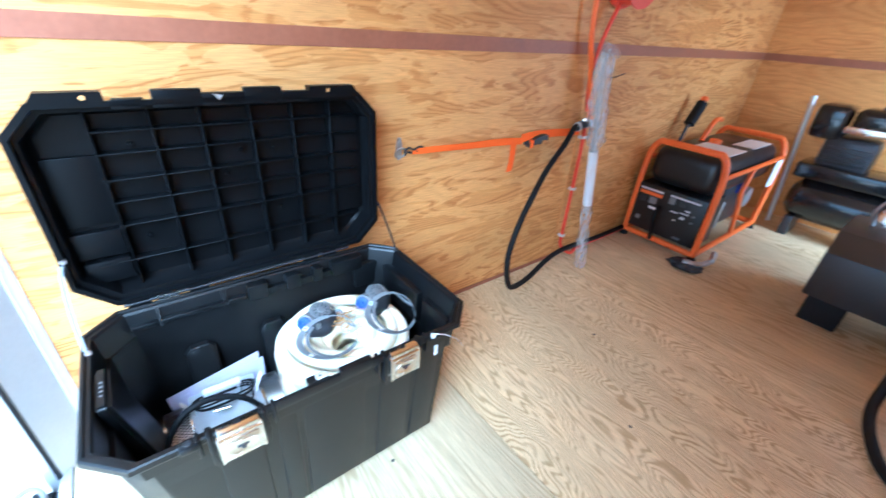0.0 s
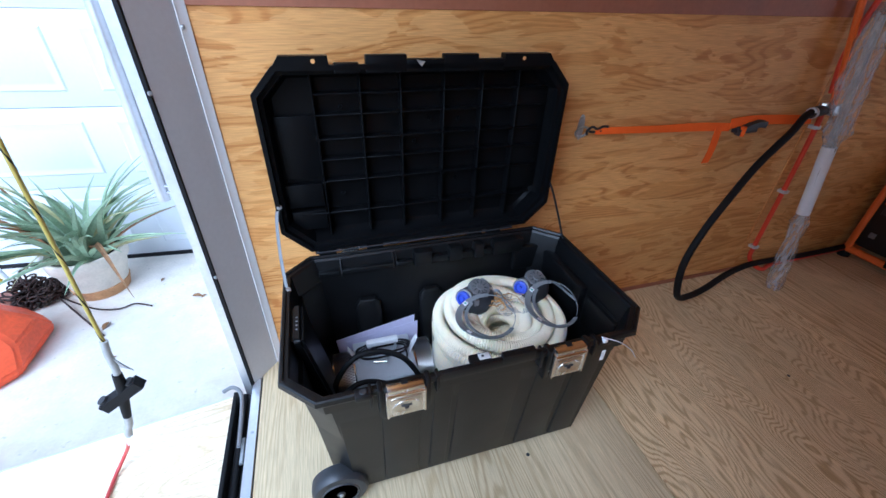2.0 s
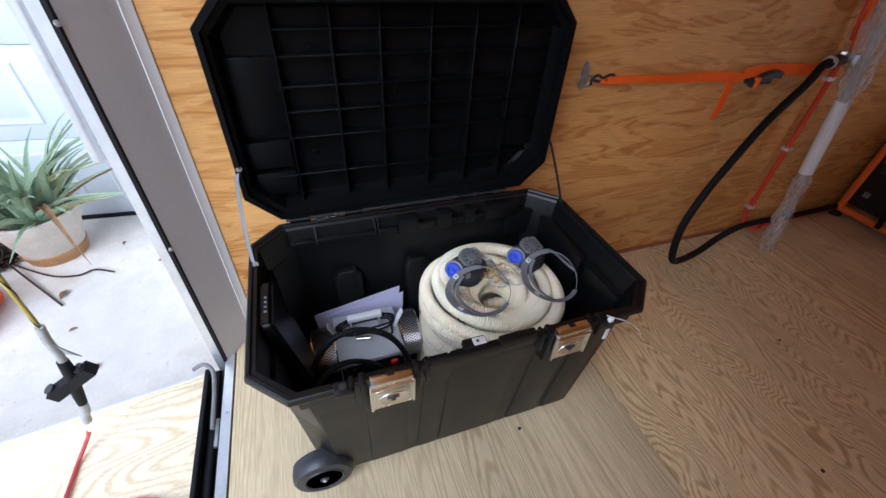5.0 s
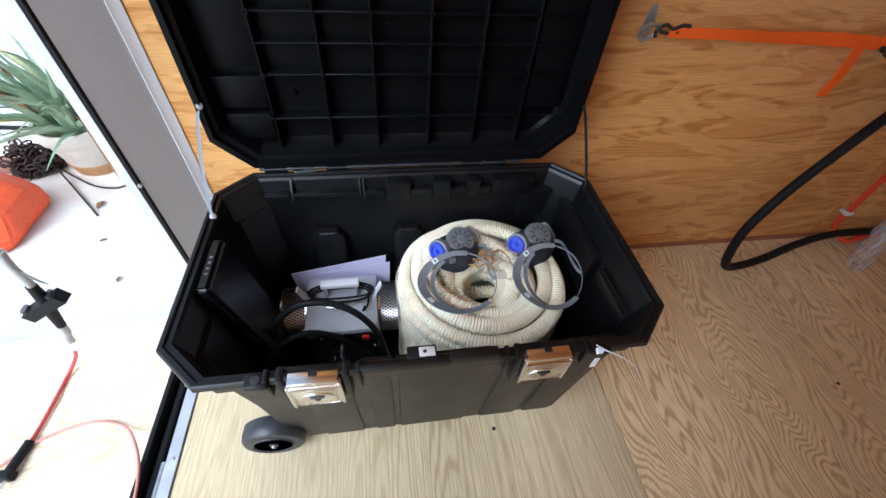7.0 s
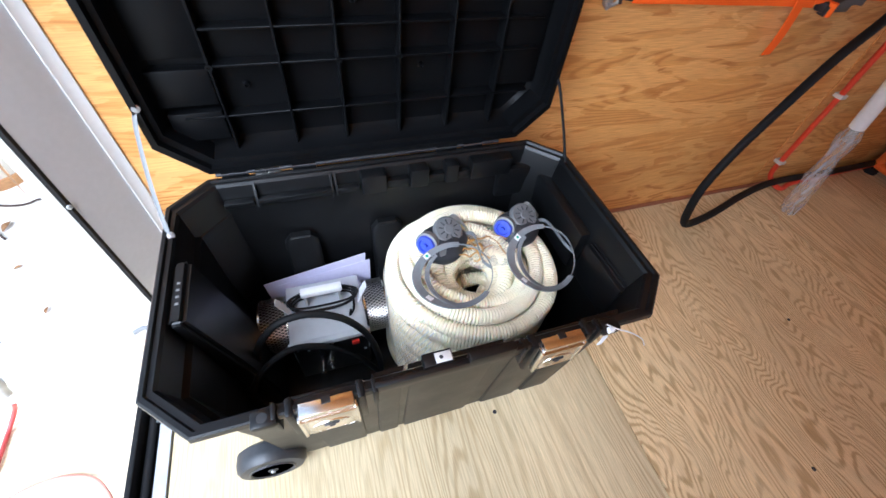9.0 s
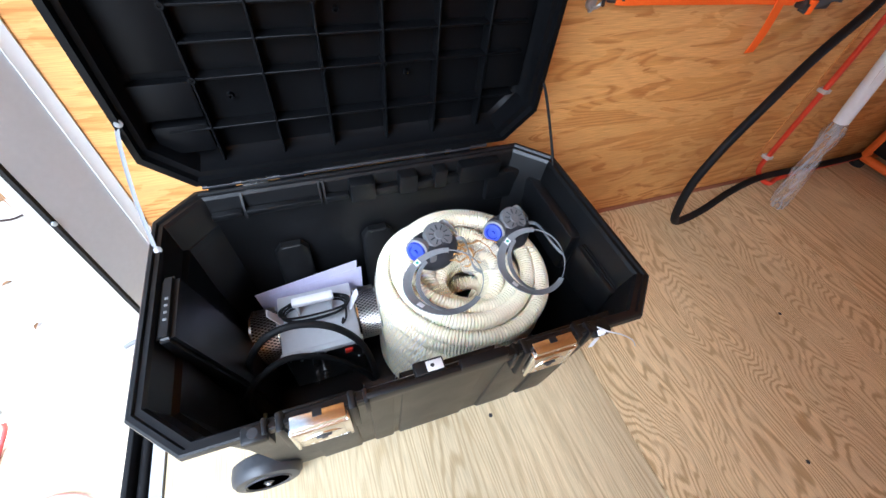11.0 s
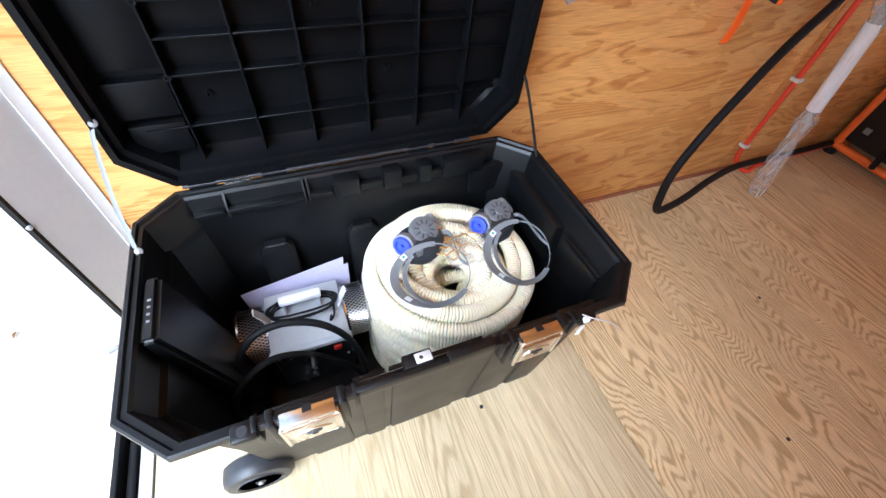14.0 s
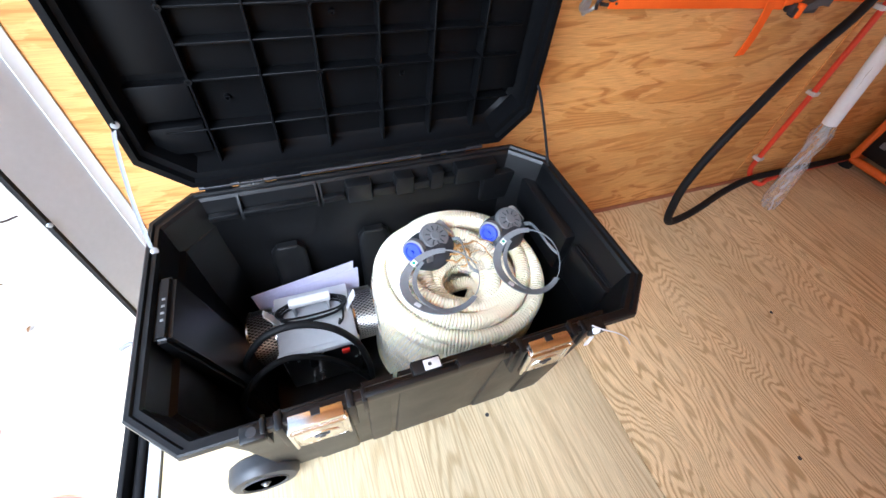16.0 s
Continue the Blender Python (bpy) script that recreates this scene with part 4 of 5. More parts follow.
# ---------------------------------------------------------------- half-mask respirators on the coil
def respirator(at, turn, ring, tilt):
    """A half mask: dark cup, round grey cap, blue port, ring-shaped head harness and thin strap. ring: the harness's middle, its two radii and height."""
    r = thing("respirator", at, "grey half-mask respirator with blue filter port on the hose coil", "respirator", group="respirators in the chest")
    o, rot = Vector(at), Matrix.Rotation(radians(turn), 3, "Z")

    def w(x, y, z):
        return o + rot @ Vector((x, y, z))

    secs = []
    for s, sx, sy, z in ((0, 0.050, 0.046, -0.016), (0, 0.058, 0.056, 0.004), (0, 0.057, 0.054, 0.018), (0, 0.051, 0.046, 0.030), (0, 0.040, 0.034, 0.040), (0, 0.026, 0.022, 0.044)):
        secs.append([w(sx * math.cos(a) * (1.0 + 0.12 * math.cos(3 * a)), sy * math.sin(a), z) for a in [2 * math.pi * i / 24 for i in range(24)]])
    cup = part("face_cup", loft(secs), M_MASK, r)
    ax = rot @ Vector((0.10, -0.34, 0.93))
    cap = part("valve_cap", lathe([(0.034, 0.0), (0.037, 0.005), (0.036, 0.014), (0.032, 0.018), (0.012, 0.019), (0.010, 0.021), (0.0, 0.021)], w(0.012, 0.010, 0.034), ax, 28), M_CAP, r)
    q = ax.to_track_quat("Z", "Y").to_matrix()
    for k in range(10):
        a = 2 * math.pi * k / 10
        p0 = w(0.012, 0.010, 0.034) + q @ Vector((0.014 * math.cos(a), 0.014 * math.sin(a), 0.0190))
        p1 = w(0.012, 0.010, 0.034) + q @ Vector((0.026 * math.cos(a), 0.026 * math.sin(a), 0.0185))
        part("slot", rod(p0, p1, 0.0016, 5), M_MASK, cap)
    pd = rot @ Vector((-0.80, -0.55, 0.35))
    port = part("filter_port", lathe([(0.022, 0.0), (0.024, 0.004), (0.022, 0.010), (0.016, 0.011), (0.014, 0.006), (0.0, 0.006)], w(-0.047, -0.006, 0.032), pd, 24), M_BLUE, r, "blue filter port")
    part("port_collar", lathe([(0.022, -0.016), (0.029, -0.012), (0.029, 0.002), (0.024, 0.004)], w(-0.047, -0.006, 0.032), pd, 24), M_GREYP, port)
    part("port_hub", lathe([(0.006, 0.004), (0.005, 0.012), (0.0, 0.012)], w(-0.047, -0.006, 0.032), pd, 12), M_BLUE, port)
    part("bracket", bx(-0.006, 0.006, -0.006, 0.006, -0.02, 0.02, 0.003), M_GREYP, r).location = w(-0.045, 0.014, 0.030) - o
    part("bracket", bx(-0.008, 0.008, -0.004, 0.004, -0.022, 0.022, 0.003), M_GREYP, r).location = w(-0.022, -0.042, 0.022) - o
    # head harness: a flat band bent to a ring, wider at the crown, with a slot
    cx, cy, rx, ry, z0 = ring
    band, wide = [], []
    for i in range(41):
        a = 2 * math.pi * i / 40
        band.append(Vector((cx + rx * math.cos(a), cy + ry * math.sin(a), z0 + tilt * math.sin(a) + 0.004 * math.sin(2 * a))))
        f = 0.5 - 0.5 * math.cos(a - 0.35)
        wide.append(Vector((0.95 * math.cos(a), 0.95 * math.sin(a), 0.35)).normalized() * (0.010 + 0.012 * f ** 1.5))
    half = part("harness", ribbon(band[8:36], wide[8:36], 0.002), M_GREYL, r, "grey plastic head harness")
    part("thin_strap", ribbon(band[35:] + band[1:10], [Vector((0, 0, 0.004))] * (6 + 9), 0.0015), M_GREYL, half)
    inner = [Vector((cx + (p.x - cx) * 0.72, cy + (p.y - cy) * 0.90, p.z - 0.004)) for p in band[13:29]]
    part("inner_band", ribbon(inner, [v * 0.5 for v in wide[13:29]], 0.002), M_GREYL, half)
    for k, m in ((24, M_PAPERW), (14, M_PAPERW)):
        t = (band[k + 1] - band[k - 1]).normalized()
        u = wide[k].normalized()
        d = t.cross(u).normalized()
        d = d if d.z > 0 else -d
        p = band[k] + d * 0.0014
        part("sticker", loft([[p + t * sx * 0.007 + u * sz * 0.006 + d * e for sx, sz in ((-1, -1), (1, -1), (1, 1), (-1, 1))] for e in (0, 0.0006)]), m, half, "small white sticker")
    mark = band[14] + Vector((0.0, -0.001, 0.0025))
    part("sticker_mark", lathe([(0.0036, 0.0), (0.0034, 0.0008), (0.0, 0.0008)], mark, (0.1, -0.3, 1.0), 10), M_GREEN, half, "green printed mark")
    part("strap", ribbon(spline([w(0.045, 0.0, 0.02), w(0.07, -0.02, 0.035), Vector((cx + 0.8 * rx, cy + 0.3 * ry, z0 + 0.01)), Vector((cx + rx * 0.98, cy, z0))]), Vector((0, 0.004, 0.008)), 0.0015), M_GREYL, r)
    part("strap", ribbon(spline([w(0.02, 0.045, 0.02), w(0.055, 0.055, 0.030), w(0.075, 0.02, 0.01)]), Vector((0, 0.003, 0.014)), 0.0015), M_TAPE, r)
    return r


respirator((0.492, -0.345, 0.432), 8, (0.480, -0.464, 0.086, 0.066, 0.476), 0.022)
respirator((0.700, -0.332, 0.420), 4, (0.692, -0.470, 0.079, 0.068, 0.480), 0.030)

# ---------------------------------------------------------------- air heater unit with cord
unit = thing("blower_unit", (0.19, -0.31, 0.045), "light grey electric blower unit with expanded metal ends", "blower")
case = part("case", bx(0.092, 0.284, -0.418, -0.248, 0.135, 0.252, 0.004), M_LGREY, unit)
part("front_panel", bx(0.096, 0.280, -0.424, -0.416, 0.06, 0.236, 0.002), M_BPAN, unit)
part("base", bx(0.092, 0.284, -0.418, -0.248, 0.046, 0.134, 0.004), M_BPAN, unit)
part("lip", bx(0.088, 0.288, -0.432, -0.416, 0.236, 0.254, 0.003), M_LGREY, case)


def lattice(x0, x1, y, z, r, nx, na):
    """A cylinder of crossing bars: expanded metal, as real holes."""
    bm = bmesh.new()
    for sgn in (1, -1):
        for k in range(na):
            prev = None
            for i in range(nx + 1):
                a = 2 * math.pi * (k + sgn * i * 0.5) / na
                p = []
                for da, rr in ((-0.020, r), (0.020, r + 0.0012)):
                    p.append(bm.verts.new((x0 + (x1 - x0) * i / nx, y + rr * math.cos(a + da), z + rr * math.sin(a + da))))
                if prev:
                    bm.faces.new((prev[0], prev[1], p[1], p[0]))
                prev = p
    return bm


for x0, x1 in ((0.020, 0.090), (0.286, 0.348)):
    drum = part("mesh_drum", lattice(x0, x1, -0.312, 0.180, 0.072, 9, 54), M_MESH, unit, "expanded metal drum", smooth=0)
    part("liner", lathe([(0.060, 0.0), (0.062, x1 - x0)], (x0, -0.312, 0.180), (1, 0, 0), 28), M_DARKM, drum)
    for x in (x0, x1 - 0.004):
        part("hoop", lathe([(0.068, 0.0), (0.075, 0.0), (0.075, 0.005), (0.068, 0.005)], (x, -0.312, 0.180), (1, 0, 0), 36), M_CHROME, drum)
handle = part("handle", bx(0.135, 0.238, -0.322, -0.300, 0.292, 0.310, 0.004), M_PAPERW, unit, "white carry handle")
for x in (0.141, 0.226):
    part("post", bx(x, x + 0.006, -0.320, -0.302, 0.250, 0.298, 0.001), M_LGREY, handle)
for s, x in ((-1, 0.104), (1, 0.270)):
    part("cord_cleat", loft([[Vector((x + s * d, -0.340, 0.250)), Vector((x + s * d, -0.312, 0.250)), Vector((x + s * (d + 0.026), -0.318, 0.312)), Vector((x + s * (d + 0.026), -0.338, 0.312))] for d in (0, 0.003)]), M_PAPERW, unit, "white cord cleat")
loops = []
for k in range(4):
    for i in range(16):
        a = 2 * math.pi * i / 16
        loops.append((0.187 + (0.076 + 0.004 * k) * math.cos(a), -0.320 + (0.026 + 0.005 * (k % 3)) * math.sin(a), 0.262 + 0.006 * k + 0.003 * math.sin(3 * a)))
part("wound_cord", sweep(spline(loops, 3), 0.0030, 8), M_RUBBER, unit, "black cord wound on the cleats")
part("plug", rod((0.150, -0.362, 0.268), (0.192, -0.372, 0.270), 0.006, 10), M_CHROME, unit)
part("cord_clip", sweep(spline([(0.262, -0.33, 0.258), (0.258, -0.365, 0.266), (0.246, -0.378, 0.262), (0.25, -0.36, 0.256)]), 0.003, 8), M_RUBBER, unit)
part("switch", bx(0.238, 0.258, -0.431, -0.424, 0.196, 0.214, 0.002), M_REDSW, unit, "red rocker switch")
part("knob", lathe([(0.011, 0.0), (0.010, 0.018), (0.008, 0.020), (0.0, 0.020)], (0.165, -0.424, 0.200), (0, -1, 0), 16), M_PLAST, unit)
part("gland", lathe([(0.010, 0.0), (0.010, 0.012), (0.006, 0.014), (0.006, 0.028), (0.0, 0.028)], (0.176, -0.424, 0.135), (0, -1, 0), 14), M_CHROME, unit)
part("gland", lathe([(0.006, 0.0), (0.006, 0.016), (0.0, 0.016)], (0.15, -0.424, 0.09), (0, -1, 0), 12), M_CHROME, unit)
for x, z in ((0.106, 0.222), (0.19, 0.222), (0.27, 0.222), (0.27, 0.15), (0.13, 0.21)):
    part("screw", lathe([(0.004, 0.0), (0.003, 0.002), (0.0, 0.0025)], (x, -0.424, z), (0, -1, 0), 8), M_STEEL, unit)
cable = thing("power_cable", (0.19, -0.5, 0.045), "thick black rubber cable looped in the chest", "cable")
part("loop", sweep(spline([(0.03, -0.46, 0.05), (0.015, -0.45, 0.18), (0.026, -0.44, 0.285), (0.072, -0.432, 0.362), (0.124, -0.425, 0.383), (0.181, -0.425, 0.372), (0.236, -0.435, 0.337), (0.280, -0.438, 0.245), (0.300, -0.45, 0.140), (0.303, -0.455, 0.050)], 8), 0.0085, 10), M_RUBBER, cable)
part("loop", sweep(spline([(0.02, -0.52, 0.06), (-0.002, -0.51, 0.19), (0.02, -0.49, 0.262), (0.088, -0.46, 0.298), (0.160, -0.45, 0.272), (0.229, -0.45, 0.192), (0.278, -0.455, 0.095), (0.295, -0.46, 0.050)], 8), 0.0078, 10), M_RUBBER, cable)
leaflet = thing("paper_leaflet", (0.2, -0.2, 0.15), "folded lavender paper leaflets behind the blower", "leaflet")
part("sheet", loft([[Vector(p) + Vector((0, d, 0)) for p in ((0.041, -0.232, 0.262), (0.060, -0.240, 0.06), (0.300, -0.240, 0.06), (0.316, -0.226, 0.312))] for d in (0, 0.0012)]), M_PAPER, leaflet)
part("sheet", loft([[Vector(p) + Vector((0, d, 0)) for p in ((0.075, -0.2365, 0.252), (0.080, -0.244, 0.06), (0.318, -0.244, 0.06), (0.326, -0.2305, 0.286))] for d in (0, 0.0012)]), M_PAPER, leaflet)

# ---------------------------------------------------------------- on the side wall
anchor = thing("wall_anchor", (1.0, 0, 0.87), "steel wall plate with a ring for straps", "anchor")
part("plate", loft([[Vector((1.0 + 0.013 * math.cos(a), d, 0.865 + 0.046 * math.sin(a))) for a in [2 * math.pi * i / 20 for i in range(20)]] for d in (0.0, -0.004)]), M_STEEL, anchor)
part("ring", sweep([Vector((1.002 + 0.024 * math.cos(a), -0.012 - 0.008 * math.sin(a), 0.850 + 0.02 * math.sin(a))) for a in [2 * math.pi * i / 24 for i in range(24)]], 0.0045, 8, closed=True), M_STEEL, anchor)
for z in (0.90, 0.83):
    part("bolt", lathe([(0.007, 0.0), (0.006, 0.004), (0.0, 0.005)], (1.0, -0.004, z), (0, -1, 0), 10), M_STEEL, anchor)
strap = thing("ratchet_strap", (1.5, -0.01, 0.83), "orange ratchet strap hooked to the wall plate", "strap")
part("hook", sweep(spline([(1.02, -0.02, 0.842), (1.012, -0.028, 0.858), (1.03, -0.03, 0.872), (1.055, -0.028, 0.862), (1.08, -0.026, 0.870), (1.10, -0.026, 0.868)]), 0.0045, 8), M_DARKM, strap, "black coated hook")
part("hook", sweep(spline([(1.03, -0.018, 0.852), (1.05, -0.022, 0.85), (1.075, -0.024, 0.853)]), 0.0045, 8), M_DARKM, strap)
pa = spline([(1.05, -0.026, 0.852), (1.15, -0.024, 0.851), (1.35, -0.020, 0.843), (1.55, -0.022, 0.840), (1.70, -0.028, 0.832)])
part("webbing", ribbon(pa, [Vector((0, 0.010 * math.sin(i * 0.4), 0.018 + 0.014 * min(1, i / 14))) for i in range(len(pa))], 0.003), M_WEB, strap)
pb = spline([(1.69, -0.03, 0.846), (1.80, -0.026, 0.853), (1.95, -0.02, 0.848), (2.10, -0.014, 0.838), (2.185, -0.01, 0.836)])
part("webbing", ribbon(pb, [Vector((0, 0.008, 0.038)) for _ in pb], 0.003), M_WEB, strap)
pt = spline([(1.635, -0.030, 0.838), (1.628, -0.040, 0.79), (1.620, -0.047, 0.74), (1.608, -0.050, 0.695)])
part("tail", ribbon(pt, [Vector((0.040, 0.004, 0)) for _ in pt], 0.003), M_WEB, strap)
rat = part("ratchet", bx(1.725, 1.835, -0.048, -0.014, 0.806, 0.834, 0.006), M_DARKM, strap, "black steel ratchet")
part("handle", loft([[Vector((x, y, z)) for y, z in ((-0.055, zc + 0.012), (-0.035, zc + 0.016), (-0.03, zc - 0.010), (-0.055, zc - 0.012))] for x, zc in ((1.73, 0.812), (1.78, 0.832), (1.83, 0.842), (1.865, 0.838))]), M_DARKM, rat)
part("spool", rod((1.745, -0.05, 0.800), (1.745, -0.05, 0.836), 0.012, 12), M_WEB, rat)

pipe = thing("air_line", (2.22, -0.03, 0), "red air line clamped down the plywood seam", "air line")
part("hose", sweep(spline([(2.03, -0.04, 1.96), (2.025, -0.05, 1.65), (2.035, -0.05, 1.42), (2.055, -0.05, 1.30), (2.115, -0.05, 1.14), (2.165, -0.05, 1.02), (2.185, -0.05, 0.95), (2.215, -0.045, 0.90)]), 0.013, 12), M_ORANGE, pipe, "orange hose")
part("hose", sweep(spline([(2.24, -0.06, 1.50), (2.16, -0.045, 1.30), (2.15, -0.03, 1.10), (2.19, -0.03, 0.95)]), 0.011, 10), M_RED, pipe)
part("tube", sweep(spline([(2.205, -0.028, 0.87), (2.222, -0.024, 0.75), (2.236, -0.020, 0.50), (2.240, -0.020, 0.18), (2.243, -0.025, 0.09), (2.26, -0.06, 0.055), (2.29, -0.085, 0.045), (2.36, -0.07, 0.05), (2.6, -0.05, 0.04), (3.0, -0.04, 0.035)]), 0.011, 10), M_RED, pipe)
for z in (0.483, 0.160, 0.80):
    part("clamp", bx(2.222 if z < 0.7 else 2.20, 2.256 if z < 0.7 else 2.236, -0.036, 0.0, z - 0.008, z + 0.008, 0.002), M_CLAMP, pipe, "bright metal clamp")
fit_ob = part("manifold", bx(2.19, 2.26, -0.075, -0.004, 0.862, 0.905, 0.006), M_STEEL, pipe, "metal fitting")
part("coupling", rod((2.12, -0.045, 0.872), (2.20, -0.045, 0.885), 0.020, 14), M_DARKM, fit_ob)
part("nut", rod((2.16, -0.045, 0.868), (2.16, -0.045, 0.912), 0.015, 6), M_CHROME, fit_ob)
part("valve", rod((2.255, -0.05, 0.875), (2.31, -0.06, 0.80), 0.014, 12), M_CHROME, fit_ob)
part("seam_strip", bx(2.186, 2.198, -0.004, 0.0, 0.03, 1.22, 0.001, seg=1), M_WALL_END, pipe, "wood seam strip")
reel = thing("hose_reel", (2.27, -0.1, 1.58), "red hose reel fixed high on the side wall", "hose reel")
part("drum", lathe([(0.06, 0.0), (0.15, 0.0), (0.15, 0.01), (0.135, 0.02), (0.135, 0.09), (0.15, 0.10), (0.15, 0.11), (0.06, 0.11)], (2.27, -0.02, 1.585), (0, -1, 0), 32), M_RED, reel)
part("mount", bx(2.20, 2.34, -0.025, 0.0, 1.46, 1.72, 0.004), M_DARKM, reel)
hose = thing("black_hose", (1.8, -0.06, 0), "thick black rubber hose sagging to the floor", "hose")
part("hose", sweep(spline([(2.175, -0.045, 0.885), (2.08, -0.05, 0.870), (1.985, -0.08, 0.803), (1.82, -0.12, 0.695), (1.69, -0.155, 0.565), (1.60, -0.175, 0.43), (1.548, -0.19, 0.29), (1.555, -0.20, 0.165), (1.60, -0.195, 0.085), (1.70, -0.175, 0.058), (1.82, -0.15, 0.060), (1.98, -0.11, 0.080), (2.16, -0.075, 0.085), (2.35, -0.055, 0.07), (2.6, -0.045, 0.05), (3.0, -0.04, 0.05)], 8), 0.015, 14), M_RUBBER, hose)
part("ferrule", rod((2.10, -0.048, 0.874), (2.165, -0.046, 0.884), 0.0225, 14), M_DARKM, hose, "dark crimped ferrule")
part("clamp_band", rod((2.10, -0.049, 0.8735), (2.112, -0.0485, 0.8755), 0.0245, 14), M_CLAMP, hose)
wrap = thing("wrapped_pipe", (2.24, -0.2, 0), "white pipe in clear plastic wrap leaning on the wall", "pipe")
A, B = Vector((2.27, -0.185, 0.0)), Vector((2.12, -0.10, 1.25))
part("pipe", rod(A.lerp(B, 0.30), A.lerp(B, 0.99), 0.014, 14), M_TAPE, wrap)
part("sleeve", rod(A.lerp(B, 0.345), A.lerp(B, 0.60), 0.0265, 18), M_PAPERW, wrap, "white foam sleeve")
rng = random.Random(5)
pts = [A.lerp(B, i / 26) for i in range(27)]
rad = [0.027 + 0.010 * rng.random() for _ in pts]
for i in range(9, 16):
    rad[i] = 0.0215
for i in range(17, 26):
    rad[i] += 0.016 * rng.random() + 0.004
wb = sweep(pts, 0.03, 18, rad=rad)
for v in wb.verts:
    v.co += Vector((rng.uniform(-1, 1), rng.uniform(-1, 1), rng.uniform(-1, 1))) * (0.012 if v.co.z > 0.8 else 0.006)
part("film", wb, M_WRAP, wrap, "crumpled clear plastic", smooth=75)
fl = loft([[B + Vector((x, -0.01 + d, z)) for x, z in ((-0.02, -0.03), (0.03, -0.05), (0.12, -0.03), (0.13, -0.01), (0.05, 0.03), (-0.02, 0.04))] for d in (0, 0.012)])
part("film_flap", fl, M_FILM, wrap, "crumpled clear plastic", smooth=0)
part("tie", sweep(spline([(2.17, -0.06, 1.125), (2.23, -0.115, 1.13), (2.30, -0.10, 1.135), (2.42, -0.06, 1.14)]), 0.003, 6), M_RUBBER, wrap, "black cable tie")

# ---------------------------------------------------------------- generator
gen = thing("generator", (3.6, -0.3, 0), "black portable generator in an orange tube frame", "generator")
GX0, GX1, GYA, GYB, GT = 3.0, 4.08, -0.055, -0.56, 0.725


def hoop(x, r=0.021):
    p = [(x, GYA, 0.06), (x, GYA - 0.0, 0.40), (x, GYA - 0.01, 0.62), (x, GYA - 0.05, GT - 0.01), (x, GYA - 0.12, GT), (x, GYB + 0.12, GT), (x, GYB + 0.05, GT - 0.01), (x, GYB + 0.01, 0.62), (x, GYB, 0.40), (x, GYB, 0.06)]
    return sweep(spline(p, 5), r, 12)


part("frame_hoop", hoop(GX0), M_ORANGE, gen)
part("frame_hoop", hoop(GX1), M_ORANGE, gen)
for y in (GYA, GYB):
    part("frame_rail", rod((GX0, y, 0.05), (GX1, y, 0.05), 0.02, 12), M_ORANGE, gen)
    part("frame_rail", rod((GX0, y, GT - 0.13), (GX1, y, GT - 0.13), 0.016, 12), M_ORANGE, gen)
    part("frame_post", sweep(spline([(GX0 + 0.5, y, GT - 0.13), (GX0 + 0.45, y, 0.42), (GX0 + 0.52, y, 0.30), (GX0 + 0.62, y, 0.06)]), 0.015, 10), M_ORANGE, gen)
for x in (GX0, GX1):
    part("cross_rail", rod((x, GYA, 0.05), (x, GYB, 0.05), 0.021, 12), M_ORANGE, gen)
    for y in (GYA, GYB):
        part("foot", lathe([(0.03, 0.0), (0.03, 0.02), (0.022, 0.032)], (x, y, 0.0), (0, 0, 1), 14), M_RUBBER, gen)
tank = part("fuel_tank", bx(GX0 + 0.012, GX1 - 0.05, GYB + 0.024, GYA - 0.024, 0.435, 0.70, 0.085, seg=6), M_BPAN, gen, "black fuel tank")
part("tank_cap", lathe([(0.04, 0.0), (0.04, 0.025), (0.032, 0.03), (0.0, 0.03)], (3.45, -0.28, 0.70), (0, 0, 1), 18), M_ORANGE, tank)
part("tank_label", bx(3.12, 3.42, -0.50, -0.24, 0.700, 0.703), M_PAPERW, tank, "white warning label")
part("tank_label", bx(3.55, 3.90, -0.50, -0.36, 0.700, 0.703), M_PAPERW, tank, "white warning label")
panel = part("control_panel", bx(GX0 - 0.012, GX0 + 0.25, GYB + 0.022, GYA - 0.015, 0.09, 0.428, 0.008), M_BPAN, gen, "black control panel")
PX = GX0 - 0.0145
for y0, y1, z0, z1, m in ((-0.09, -0.25, 0.355, 0.378, M_ORANGE), (-0.09, -0.25, 0.388, 0.400, M_PAPERW), (-0.30, -0.50, 0.392, 0.402, M_PAPERW), (-0.10, -0.15, 0.30, 0.345, M_DARKM), (-0.17, -0.22, 0.30, 0.345, M_GREYP), (-0.18, -0.23, 0.262, 0.278, M_PAPERW),
        (-0.11, -0.14, 0.16, 0.19, M_GREYP), (-0.30, -0.34, 0.340, 0.385, M_GREYL), (-0.37, -0.41, 0.345, 0.380, M_DARKM), (-0.39, -0.45, 0.300, 0.308, M_PAPERW), (-0.33, -0.38, 0.290, 0.299, M_PAPERW), (-0.42, -0.45, 0.322, 0.332, M_PAPERW), (-0.40, -0.43, 0.262, 0.280, M_PAPERW),
        (-0.36, -0.38, 0.235, 0.245, M_PAPERW), (-0.47, -0.49, 0.30, 0.31, M_GREYL), (-0.47, -0.49, 0.255, 0.265, M_GREYL), (-0.40, -0.45, 0.115, 0.13, M_GREYL)):
    part("marking" if m in (M_ORANGE, M_PAPERW, M_GREYL) else "outlet", bx(PX - 0.003, PX + 0.003, y1, y0, z0, z1, 0.001, seg=1), m, panel)
